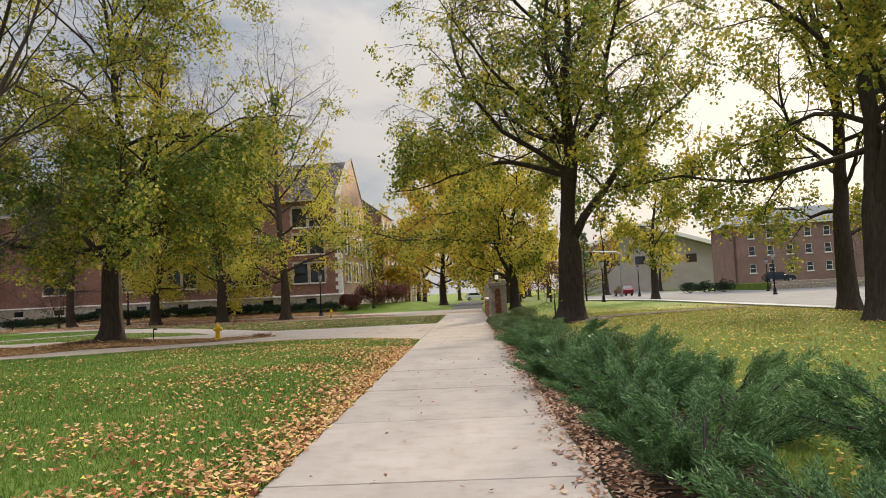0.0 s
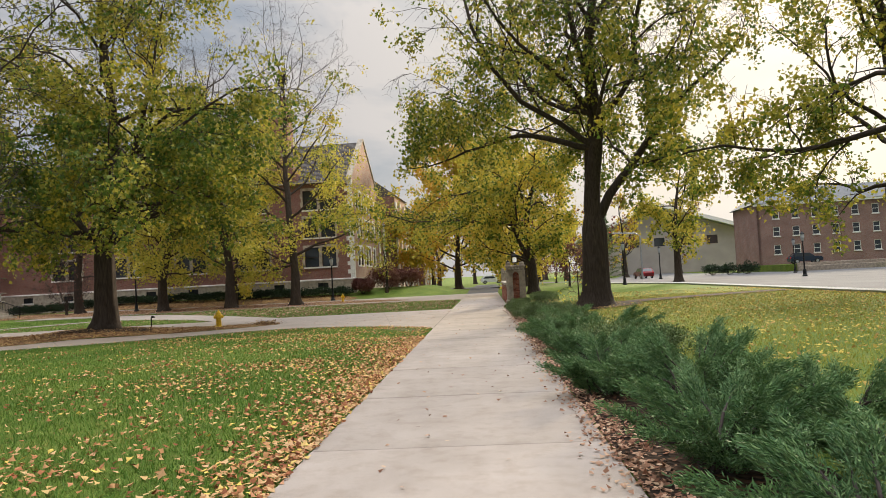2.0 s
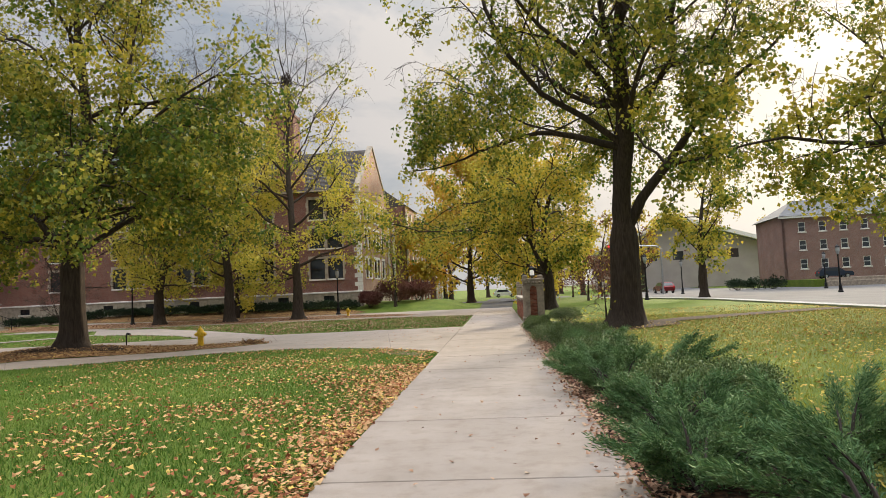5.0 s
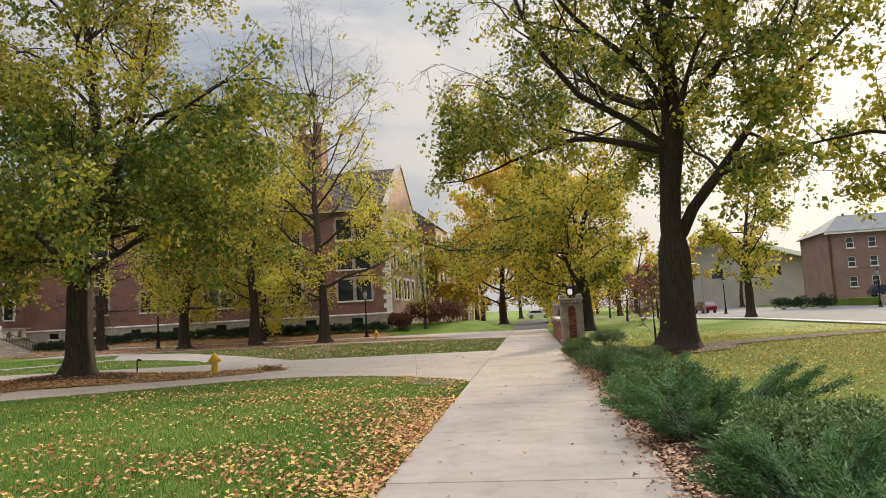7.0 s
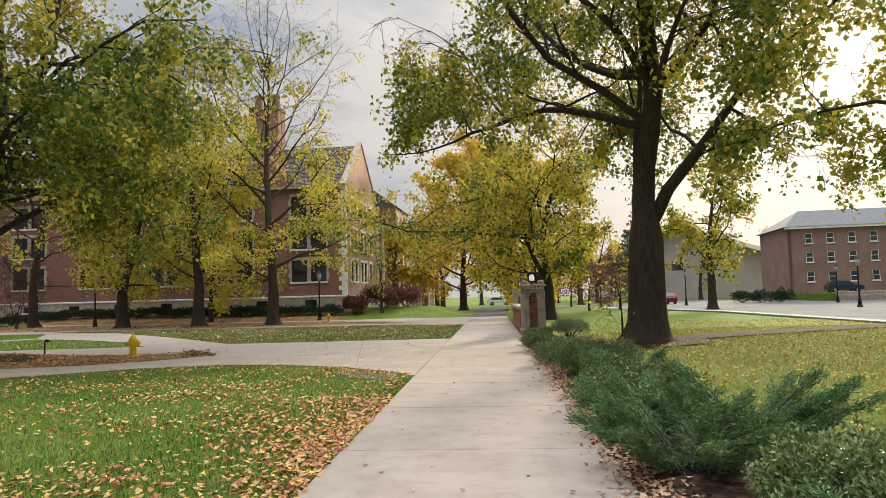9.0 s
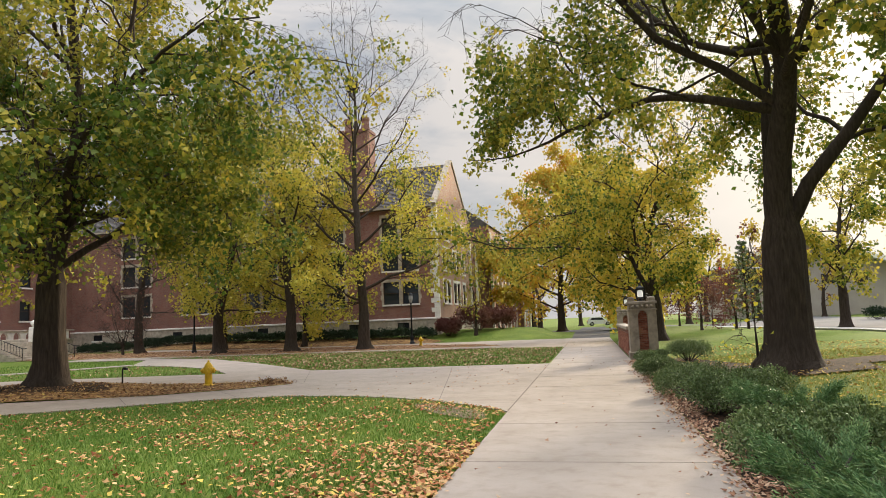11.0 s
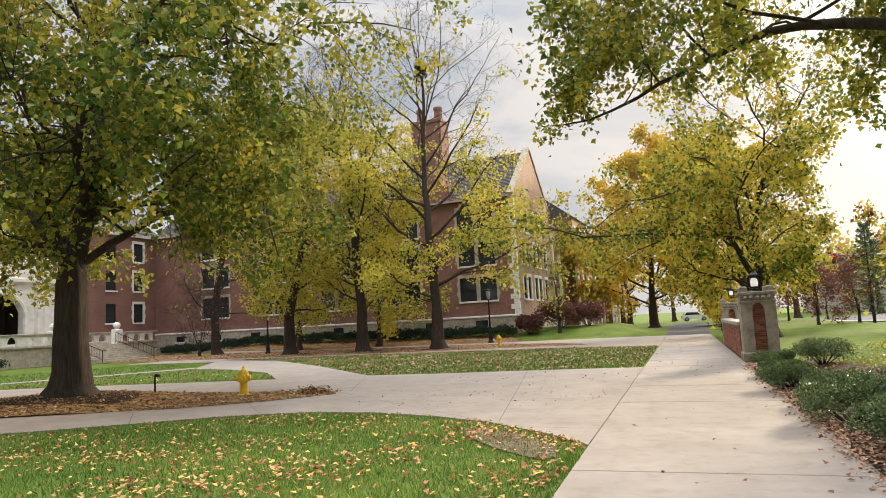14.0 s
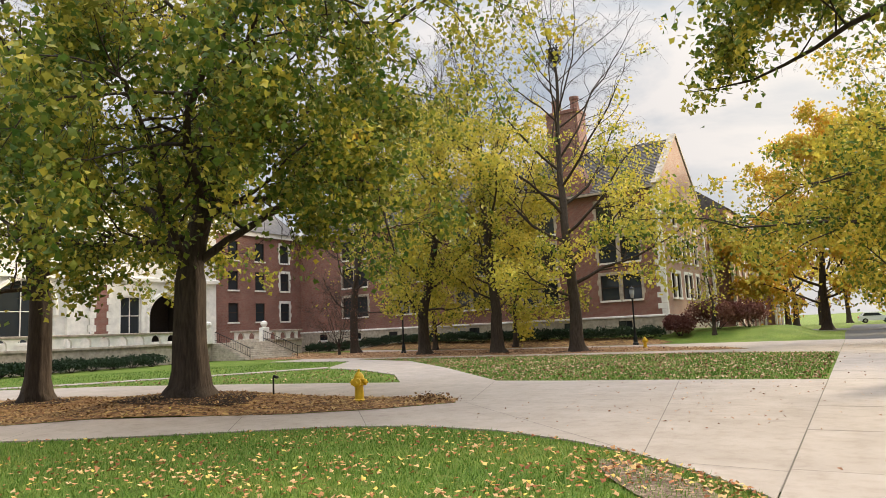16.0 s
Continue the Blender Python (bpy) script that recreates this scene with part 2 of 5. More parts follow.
M_ASPH = asphalt_mat("asphalt", (0.05, 0.05, 0.053))
M_ROAD = asphalt_mat("worn_road", (0.12, 0.12, 0.12), 0.97, 0.08)


def brick_mat(name, a, b, mortar, scale=1.0):
    m = Mat(name, 0.88, spec=0.2)
    geo = m.node("ShaderNodeNewGeometry")
    sx = m.node("ShaderNodeSeparateXYZ")
    m.link(geo.outputs["Position"], sx.inputs[0])
    add = m.node("ShaderNodeMath")
    add.operation = "ADD"
    m.link(sx.outputs[0], add.inputs[0])
    m.link(sx.outputs[1], add.inputs[1])
    cx = m.node("ShaderNodeCombineXYZ")
    m.link(add.outputs[0], cx.inputs[0])
    m.link(sx.outputs[2], cx.inputs[1])
    br = m.node("ShaderNodeTexBrick", Scale=scale)
    br.inputs["Brick Width"].default_value, br.inputs["Row Height"].default_value = 0.215, 0.075
    br.inputs["Mortar Size"].default_value, br.inputs["Bias"].default_value = 0.009, -0.1
    br.inputs["Color1"].default_value, br.inputs["Color2"].default_value, br.inputs["Mortar"].default_value = (*a, 1), (*b, 1), (*mortar, 1)
    m.link(cx.outputs[0], br.inputs["Vector"])
    c = m.mix(0.7, br.outputs[0], m.ramp(m.noise(0.5, 5), [(0.3, (0.72, 0.7, 0.7)), (0.7, (1.12, 1.1, 1.08))]), "MULTIPLY")
    m.color(c)
    m.bump(br.outputs[1], -0.4, 0.006)
    return m.m


M_BRICK = brick_mat("red_brick", (0.18, 0.076, 0.058), (0.25, 0.108, 0.08), (0.26, 0.20, 0.17))
# far residence brick: distance haze mixed into the colour, paler and greyer
M_BRICK_HAZED = brick_mat("hazed_pale_brick", (0.21, 0.115, 0.095), (0.27, 0.15, 0.125), (0.28, 0.23, 0.21))
# for walls facing the walk: paler than red_brick, their sunlight coloured in
M_BRICK_SUNLIT = brick_mat("sunlit_tan_brick", (0.34, 0.19, 0.135), (0.41, 0.245, 0.17), (0.42, 0.36, 0.3))
M_STONE = plain("limestone", (0.68, 0.655, 0.60), 0.85, var=0.16, scale=1.8, bump=0.25)
M_STONE_OLD = plain("weathered_limestone", (0.36, 0.31, 0.245), 0.9, var=0.3, scale=3.0, bump=0.35)
M_PILLAR = plain("grimy_limestone", (0.27, 0.225, 0.175), 0.9, var=0.35, scale=3.5, bump=0.4)
M_SLATE = plain("slate_roof", (0.085, 0.075, 0.068), 0.7, var=0.35, scale=2.0, bump=0.4)
M_SHINGLE = plain("grey_shingle_roof", (0.14, 0.145, 0.15), 0.85, var=0.2, scale=2.0, bump=0.3)
M_PANE = Mat("window_glass", 0.06, spec=0.5).color((0.025, 0.03, 0.035)).m
M_WHITE = plain("white_paint", (0.78, 0.77, 0.73), 0.5, var=0.06, bump=0.05)
M_IRON = plain("black_iron", (0.015, 0.015, 0.016), 0.45, 0.6, bump=0.05)
M_HYD = plain("yellow_enamel", (0.62, 0.40, 0.02), 0.42, var=0.15, scale=9, bump=0.1)
M_STEEL = plain("galvanised_steel", (0.35, 0.36, 0.37), 0.4, 0.8, bump=0.05)
M_DARK = plain("dark_interior", (0.03, 0.022, 0.018), 0.9, bump=0)
M_LAMPGLASS = Mat("frosted_lamp_glass", 0.3).color((0.8, 0.8, 0.76)).m
M_LAMPGLASS.node_tree.nodes["Principled BSDF"].inputs["Emission Color"].default_value = (1, 0.96, 0.88, 1)
M_LAMPGLASS.node_tree.nodes["Principled BSDF"].inputs["Emission Strength"].default_value = 0.35


# ---- builders ----
class MB:
    """Collects vertices and faces of one mesh."""

    def __init__(self):
        self.v, self.f = [], []

    def add(self, vs, fs):
        k = len(self.v)
        self.v.extend(tuple(p) for p in vs)
        self.f.extend(tuple(i + k for i in f) for f in fs)
        return self

    def box(self, x0, x1, y0, y1, z0, z1, ch=0.0):
        if ch <= 0:
            vs = [(x, y, z) for z in (z0, z1) for x, y in ((x0, y0), (x1, y0), (x1, y1), (x0, y1))]
            return self.add(vs, [(3, 2, 1, 0), (4, 5, 6, 7), (0, 1, 5, 4), (1, 2, 6, 5), (2, 3, 7, 6), (3, 0, 4, 7)])
        ring = [(x0, y0, x1, y1, z0), (x0, y0, x1, y1, z1 - ch), (x0 + ch, y0 + ch, x1 - ch, y1 - ch, z1)]
        vs = [p for a, b, c, d, z in ring for p in ((a, b, z), (c, b, z), (c, d, z), (a, d, z))]
        fs = [(3, 2, 1, 0), (8, 9, 10, 11)]
        for r in (0, 4):
            fs += [(r + i, r + (i + 1) % 4, r + 4 + (i + 1) % 4, r + 4 + i) for i in range(4)]
        return self.add(vs, fs)

    def tube(self, pts, radii, sides=8, cap=True):
        pts = [Vector(p) for p in pts]
        ref = Vector((0.31, 0.17, 0.93))
        vs, fs = [], []
        for i, p in enumerate(pts):
            d = (pts[min(i + 1, len(pts) - 1)] - pts[max(i - 1, 0)]).normalized()
            a = d.cross(ref)
            a = a.normalized() if a.length > 0.05 else d.cross(Vector((1, 0, 0))).normalized()
            b = d.cross(a)
            for k in range(sides):
                w = 2 * math.pi * k / sides
                vs.append(p + radii[i] * (math.cos(w) * a + math.sin(w) * b))
        for i in range(len(pts) - 1):
            for k in range(sides):
                k2 = (k + 1) % sides
                fs.append((i * sides + k, i * sides + k2, (i + 1) * sides + k2, (i + 1) * sides + k))
        if cap:
            fs += [tuple(range(sides)), tuple(reversed([(len(pts) - 1) * sides + k for k in range(sides)]))]
        return self.add(vs, fs)

    def lathe(self, prof, cx=0, cy=0, sides=16):
        vs = [(cx + r * math.cos(2 * math.pi * k / sides), cy + r * math.sin(2 * math.pi * k / sides), z) for r, z in prof for k in range(sides)]
        fs = [(i * sides + k, i * sides + (k + 1) % sides, (i + 1) * sides + (k + 1) % sides, (i + 1) * sides + k) for i in range(len(prof) - 1) for k in range(sides)]
        fs += [tuple(reversed(range(sides))), tuple((len(prof) - 1) * sides + k for k in range(sides))]
        return self.add(vs, fs)

    def prism(self, poly, axis, a, b):
        """Extrudes a 2D polygon along an axis (0 x, 1 y, 2 z) from a to b."""
        def at(p, q):
            return {0: (q, p[0], p[1]), 1: (p[0], q, p[1]), 2: (p[0], p[1], q)}[axis]
        n = len(poly)
        vs = [at(p, a) for p in poly] + [at(p, b) for p in poly]
        return self.add(vs, [tuple(reversed(range(n))), tuple(range(n, 2 * n))] + [(i, (i + 1) % n, n + (i + 1) % n, n + i) for i in range(n)])

    def weld(self):
        seen, where = {}, []
        for p in self.v:
            where.append(seen.setdefault(tuple(round(c, 4) for c in p), len(seen)))
        self.v = list(seen)
        self.f = [tuple(where[i] for i in f) for f in self.f]
        return self

    def turn(self, m):
        self.v = [tuple(m @ Vector(p)) for p in self.v]
        return self

    def mesh(self, name):
        me = bpy.data.meshes.new(name)
        me.from_pydata(self.v, [], self.f)
        me.update()
        return me


def empty(name, m=None, **tags):
    ob = new(name)
    ob.empty_display_size = 0.2
    if m is not None:
        ob.matrix_basis = m
    return tagged(ob, **tags)


def part(name, mb, material, parent=None, label="", smooth=False, **tags):
    me = mb.mesh(name) if isinstance(mb, MB) else mb
    if material and not me.materials:
        me.materials.append(material)
    if smooth:
        me.polygons.foreach_set("use_smooth", [True] * len(me.polygons))
    ob = new(name, me)
    if parent is not None:
        ob.parent = parent
    return tagged(ob, label=label, **tags)


def quick_mesh(name, verts, faces):
    """A mesh from numpy arrays of vertices and equal-sided faces."""
    me = bpy.data.meshes.new(name)
    n, k = faces.shape
    me.vertices.add(len(verts))
    me.vertices.foreach_set("co", np.ascontiguousarray(verts, np.float32).ravel())
    me.loops.add(n * k)
    me.loops.foreach_set("vertex_index", np.ascontiguousarray(faces, np.int32).ravel())
    me.polygons.add(n)
    me.polygons.foreach_set("loop_start", np.arange(0, n * k, k, dtype=np.int32))
    me.update(calc_edges=True)
    return me


def leaves_mesh(name, pts, size, rng, droop=0.5, slim=0.62, up=None, lobed=False, lie=False):
    """Folded leaves of varied turn at the given points: diamonds, or three-lobed blades."""
    n = len(pts)
    if up is None:
        d = rng.normal(size=(n, 3))
        d[:, 2] -= droop
    else:
        d = up
    d /= np.linalg.norm(d, axis=1)[:, None]
    r = np.cross(d, rng.normal(size=(n, 3)) * 0.3 + [0, 0, 1.0] if lie else rng.normal(size=(n, 3)))
    r /= np.linalg.norm(r, axis=1)[:, None] + 1e-9
    nn = np.cross(d, r)
    s = (size * rng.uniform(0.65, 1.25, n))[:, None]
    a, b = pts, pts + d * s
    if lobed:
        side, fold = r * s * slim, nn * s
        curl = rng.uniform(-0.05, 0.22, n)[:, None]
        b = b - fold * curl * 1.5
        la, lb = (pts + d * s * 0.36 + k * side * 0.60 + fold * curl for k in (1, -1))
        na, nb = (pts + d * s * 0.62 + k * side * 0.28 + fold * curl * 0.4 for k in (1, -1))
        v = np.stack([a, la, na, b, nb, lb], 1).reshape(-1, 3)
        k = np.arange(n)[:, None] * 6
        f = np.concatenate([k + [0, 1, 2, 3], k + [0, 3, 4, 5]], 0)
        return quick_mesh(name, v, f)
    mid = pts + d * s * 0.45
    c = mid + r * s * slim * 0.5 + nn * s * 0.12
    e = mid - r * s * slim * 0.5 + nn * s * 0.12
    v = np.stack([a, c, b, e], 1).reshape(-1, 3)
    k = np.arange(n)[:, None] * 4
    f = np.concatenate([k + [0, 1, 2], k + [0, 2, 3]], 0)
    return quick_mesh(name, v, f)


def smooth01(a, b, x):
    t = np.clip((x - a) / (b - a), 0.0, 1.0)
    return t * t * (3 - 2 * t)


def bumpf(x, y, cx, cy, r):
    return np.maximum(0.0, 1 - ((x - cx) ** 2 + (y - cy) ** 2) / r ** 2) ** 2


def gz(x, y):
    """Height of the ground."""
    z = 0.22 * smooth01(2.2, 8.0, x) * (1 - smooth01(15.5, 17.8, x)) * (1 - smooth01(46, 60, y))
    z += 0.30 * bumpf(x, y, -17.0, 31.2, 4.2) + 0.08 * bumpf(x, y, -23.0, 30.8, 3.6)
    z += 0.95 * smooth01(71, 79, y) * smooth01(2.5, 6.0, -x) * (1 - smooth01(40, 50, -x)) * (1 - smooth01(84, 96, y))
    z += 0.30 * smooth01(2.0, 5.0, x) * smooth01(60, 75, y) * (1 - smooth01(10, 16, x))
    z += 0.05 * smooth01(2.0, 3.2, -x) * (1 - smooth01(25.2, 26.6, y)) * (1 - smooth01(24.0, 26.5, y))
    return z


def inside(poly, x, y):
    hit, n = False, len(poly)
    for i in range(n):
        (x0, y0), (x1, y1) = poly[i], poly[(i + 1) % n]
        if (y0 > y) != (y1 > y) and x < (x1 - x0) * (y - y0) / (y1 - y0) + x0:
            hit = not hit
    return hit


def inside_many(poly, x, y):
    """The same for arrays of points."""
    hit = np.zeros(len(x), bool)
    for i in range(len(poly)):
        (x0, y0), (x1, y1) = poly[i], poly[(i + 1) % len(poly)]
        if y0 != y1:
            hit ^= ((y0 > y) != (y1 > y)) & (x < (x1 - x0) * (y - y0) / (y1 - y0) + x0)
    return hit


def rounded(poly, it=2):
    """Cuts the corners of a closed outline."""
    for _ in range(it):
        out = []
        for i in range(len(poly)):
            a, b = poly[i], poly[(i + 1) % len(poly)]
            out += [(0.75 * a[0] + 0.25 * b[0], 0.75 * a[1] + 0.25 * b[1]), (0.25 * a[0] + 0.75 * b[0], 0.25 * a[1] + 0.75 * b[1])]
        poly = out
    return poly


def sheet(poly, lift, step, thick=0.0):
    """A sheet over the ground inside an outline, with a skirt down to -thick."""
    from mathutils.geometry import delaunay_2d_cdt
    fine = []
    for i in range(len(poly)):
        a, b = Vector(poly[i]), Vector(poly[(i + 1) % len(poly)])
        k = max(1, int((b - a).length / step))
        fine += [a.lerp(b, j / k) for j in range(k)]
    xs, ys = [p.x for p in fine], [p.y for p in fine]
    n = len(fine)
    pts = list(fine)
    gx, gy = np.meshgrid(np.arange(min(xs) + step / 2, max(xs), step), np.arange(min(ys) + step / 2, max(ys), step))
    gx, gy = gx.ravel(), gy.ravel()
    ok = inside_many([tuple(q) for q in fine], gx, gy)
    pts += [Vector((float(x), float(y))) for x, y in zip(gx[ok], gy[ok])]
    vs, _, fs, *_ = delaunay_2d_cdt(pts, [], [list(range(n))], 1, 1e-4)
    mb = MB()
    mb.add([(p.x, p.y, gz(p.x, p.y) + lift) for p in vs], [tuple(f) for f in fs])
    if thick:
        ring = [(p.x, p.y, gz(p.x, p.y) + lift) for p in fine]
        low = [(p[0], p[1], p[2] - thick) for p in ring]
        mb.add(ring + low, [(i, n + i, n + (i + 1) % n, (i + 1) % n) for i in range(n)])
    return mb


# ---- ground ----
def build_ground():
    xs = sorted({-2500, -900, -400, -200, 200, 400, 900, 2500, *np.arange(-120, 121, 8.0).tolist(), *np.arange(-34, 24.1, 1.0).tolist()})
    ys = sorted({-2500, -900, -300, -100, 300, 500, 1000, 2500, *np.arange(-60, 221, 8.0).tolist(), *np.arange(-6, 84.1, 1.0).tolist()})
    v = [(x, y, gz(x, y) - 0.03) for y in ys for x in xs]
    w = len(xs)
    f = [(j * w + i, j * w + i + 1, (j + 1) * w + i + 1, (j + 1) * w + i) for j in range(len(ys) - 1) for i in range(w - 1)]
    return part("ground", MB().add(v, f), M_GRASS, label="mown lawn ground with fallen autumn leaves", category="ground", kind="structure", smooth=True)


ground = build_ground()
XL, XR = -1.65, 1.40
TIP = [(-1.65, 25.9), (-1.78, 26.5), (-2.4, 27.2), (-3.6, 28.3), (-4.7, 28.95), (-6.2, 29.55), (-8.0, 29.7), (-9.7, 29.1), (-11.2, 28.1), (-12.6, 27.2), (-14.2, 26.3), (-26, 19.5), (-60, 0)]
W1TOP = [(-60, 3.5), (-26, 22.4), (-16.0, 28.3), (-13.8, 29.6), (-12.0, 30.5), (-10.4, 31.7), (-9.2, 33.2)]
STRIPTOP = [(-9.6, 33.9), (-11.4, 34.1), (-14.2, 34.1), (-17.5, 33.6), (-23.0, 32.4), (-30, 29.5), (-60, 14)]
ISL1 = [(-14.6, 38.6), (-17.5, 42.3), (-22.0, 45.6), (-25.0, 46.8), (-27.5, 43.5), (-31.5, 37.6), (-36, 33), (-60, 22), (-60, 19), (-34, 34), (-28.0, 36.6), (-21.0, 37.8)]
ISL2 = [(-26.5, 48.2), (-29.5, 54.0), (-36, 55.0), (-37, 50), (-45, 40), (-60, 30), (-60, 24), (-36.5, 34.5), (-32.5, 38.2), (-28.6, 44.0)]
LAWN3 = [(-1.72, 39.7), (-5.4, 39.6), (-8.7, 39.3), (-11.2, 39.3), (-17.5, 46.4), (-24, 53.0), (-31, 56.6), (-18.8, 56.4), (-7.6, 55.8), (-1.72, 54.0)]
WEDGE = [(-6.0, 59.2), (-18.8, 58.3), (-34, 58.6), (-60, 60), (-60, 74), (-44, 71.5), (-28, 69.0), (-14, 66.5), (-8.0, 63.0)]

STRIP = [(6.3, 32.9), (12, 36.0), (18.3, 38.8), (18.3, 40.3), (12, 37.6), (6.3, 34.8)]
SHRUB_BED = [(XR + 0.005, -6), (2.6, -6), (3.0, 10), (2.9, 24), (3.4, 31), (6.8, 31.6), (7.2, 34.8), (4.4, 36), (3.4, 40), (XR + 0.005, 41.0)]


def build_paths():
    walk_ob = empty("sidewalk", label="pale concrete sidewalk with tooled joints and scattered leaves", category="sidewalk", kind="structure")
    gap = 0.011
    slab = MB().box(XL + 0.005, XR - 0.005, gap, 3.0 - gap, -0.12, 0.0, 0.006).mesh("slab")
    slab.materials.append(M_CONC)
    for k in range(-6, 23):
        ob = new("slab", slab)
        ob.parent = walk_ob
        ob.location = (0, 0.75 + 3.0 * k, 0.0015 * ((k * 7) % 3 - 1))
    part("joint_bed", MB().box(XL + 0.02, XR - 0.02, -17, 69.6, -0.3, -0.07), M_MULCH, walk_ob)
    plaza = [p for p in TIP[1:]] + W1TOP + STRIPTOP + [(-60, 19), (-34, 34), (-28.0, 36.6), (-21.0, 37.8), (-14.6, 38.6), (-17.5, 42.3), (-22.0, 45.6), (-25.0, 46.8), (-26.2, 48.4), (-29.5, 54.0), (-38, 55.2), (-38, 60), (-34, 58.6), (-18.8, 58.3), (-6.0, 59.2), (-8.0, 63.0), (-14, 66.5), (-28, 69.0), (-44, 71.5), (-44, 73.2), (-28, 71.0), (-14, 70.2), (-8, 70.4), (XL - 0.012, 70.3), (XL - 0.012, 54.0), (-7.6, 55.8), (-18.8, 56.4), (-31, 56.6), (-24, 53.0), (-17.5, 46.4), (-11.2, 39.3), (-8.7, 39.3), (-5.4, 39.6), (XL - 0.012, 39.7), (XL - 0.012, 26.3)]
    part("concrete_path", sheet(plaza, -0.003, 1.4, 0.1), M_CONC, label="joined pale concrete paths crossing the lawn", category="path", kind="structure")
    part("narrow_path", sheet([(-25.4, 47.3), (-26.4, 48.2), (-28.6, 44.0), (-32.5, 38.2), (-36.5, 34.5), (-60, 24), (-60, 22), (-36, 33), (-31.5, 37.6), (-27.6, 43.5)], -0.003, 1.5, 0.1), M_CONC, label="narrow pale concrete path between lawn strips", category="path", kind="structure")
    part("asphalt_path", sheet([(XL, 69.6), (XR, 69.6), (1.9, 90), (2.2, 128), (-1.4, 128), (-1.9, 90)], -0.004, 4, 0.05), M_ASPH, label="dark asphalt path beyond the concrete", category="path", kind="structure")
    # tooled joints of the paths: dark grooves laid on the concrete
    groove = empty("path_joints", label="dark grooved joints in the concrete paths", category="joint", kind="structure")
    def line(a, b, w=0.015):
        a, b = Vector((*a, 0)), Vector((*b, 0))
        n = Vector((-(b - a).y, (b - a).x, 0)).normalized() * w / 2
        up = Vector((0, 0, 0.0035))
        pts = [a - n, b - n, b + n, a + n]
        part("joint", MB().add([p + up + Vector((0, 0, gz(p.x, p.y))) for p in pts], [(0, 1, 2, 3)]), M_JOINT, groove)
    for a, b in (((XL, 26.6), (XL, 39.7)), ((-3.0, 27.75), (XL, 27.6)), ((-3.6, 28.3), (-9.0, 33.3)), ((-3.4, 28.2), (-4.5, 34.5)), ((-4.5, 34.5), (-9.2, 33.6)), ((-4.5, 34.5), (-5.4, 39.5)), ((-9.0, 33.6), (-11.2, 39.2)), ((-9.0, 29.5), (-10.7, 31.4)), ((-11.2, 28.1), (-12.9, 30.0)), ((-15.0, 25.9), (-16.6, 28.0)), ((XL, 33.5), (-4.4, 33.7)), ((-14, 34.1), (-15, 38.5)), ((-20, 32.1), (-21.5, 37.6))):
        line(a, b)
    part("leaf_bed", sheet(W1TOP[1:] + STRIPTOP[:-1], 0.012, 0.8), M_LEAFBED, label="soil bed strewn with brown fallen leaves", category="leaf bed", kind="structure")
    part("leaf_bed", sheet(WEDGE, 0.006, 2.0), M_LEAFBED, label="broad tree bed covered in brown fallen leaves", category="leaf bed", kind="structure")
    part("leaf_bed", sheet([(-60, 76), (-44, 73.4), (-28, 71.2), (-18, 70.6), (-13.5, 70.6), (-13, 72.5), (-16, 75.0), (-56, 77.5)], 0.006, 2.0), M_LEAFBED, label="leaf-covered slope below the brick hall", category="leaf bed", kind="structure")
    part("mulch_bed", sheet(SHRUB_BED, 0.012, 0.7), M_MULCH, label="dark mulch bed under the shrubs", category="mulch bed", kind="structure")
    for cx, cy, r in ((-16.4, 31.3, 2.0), (-23.0, 30.8, 1.4), (-29.0, 62.3, 1.5), (-22.6, 62.0, 1.5), (-16.4, 61.0, 1.6)):
        ring = [(cx + r * (1 + 0.12 * math.sin(3 * a + cx)) * math.cos(a), cy + 0.8 * r * (1 + 0.1 * math.sin(2 * a)) * math.sin(a)) for a in np.linspace(0, 6.28, 22)[:-1]]
        part("mulch_ring", sheet(ring, 0.022, 0.5), M_MULCH, label="dark bare soil mound round a tree trunk", category="mulch bed", kind="structure")
    part("bare_soil", sheet(rounded([(-1.9, 25.2), (-2.1, 26.4), (-3.1, 27.5), (-3.9, 27.9), (-3.6, 27.0), (-2.7, 25.8)], 1), -0.008, 0.5), M_SOIL, label="worn bare soil at the lawn corner", category="soil", kind="structure")
    part("mulch_strip", sheet(STRIP, 0.012, 0.8), M_MULCH, label="dark bare soil strip across the lawn", category="mulch bed", kind="structure")
    part("road", sheet([(18.6, -60), (18.6, 40), (18.6, 66), (16.0, 80), (12, 92), (-60, 112), (-60, 118), (12, 104), (24, 128), (34, 170), (44, 170), (40, 118), (60, 96), (140, 60), (140, 40), (52, 72), (36, 60), (34, -60)], 0.0, 6), M_ROAD, label="pale worn asphalt road and junction", category="road", kind="structure")
    part("kerb", MB().tube([(18.5, -60, 0.05), (18.5, 40, 0.05), (18.5, 66, 0.05), (15.9, 80, 0.05), (11.9, 92, 0.05)], [0.12] * 5, 4), M_CURB, label="concrete kerb along the road", category="kerb", kind="structure")
    part("kerb", MB().tube([(34.1, -60, 0.05), (36.1, 60, 0.05), (52, 72.2, 0.05), (140, 40, 0.05)], [0.14] * 4, 4), M_CURB, label="concrete kerb on the road's far side", category="kerb", kind="structure")


build_paths()


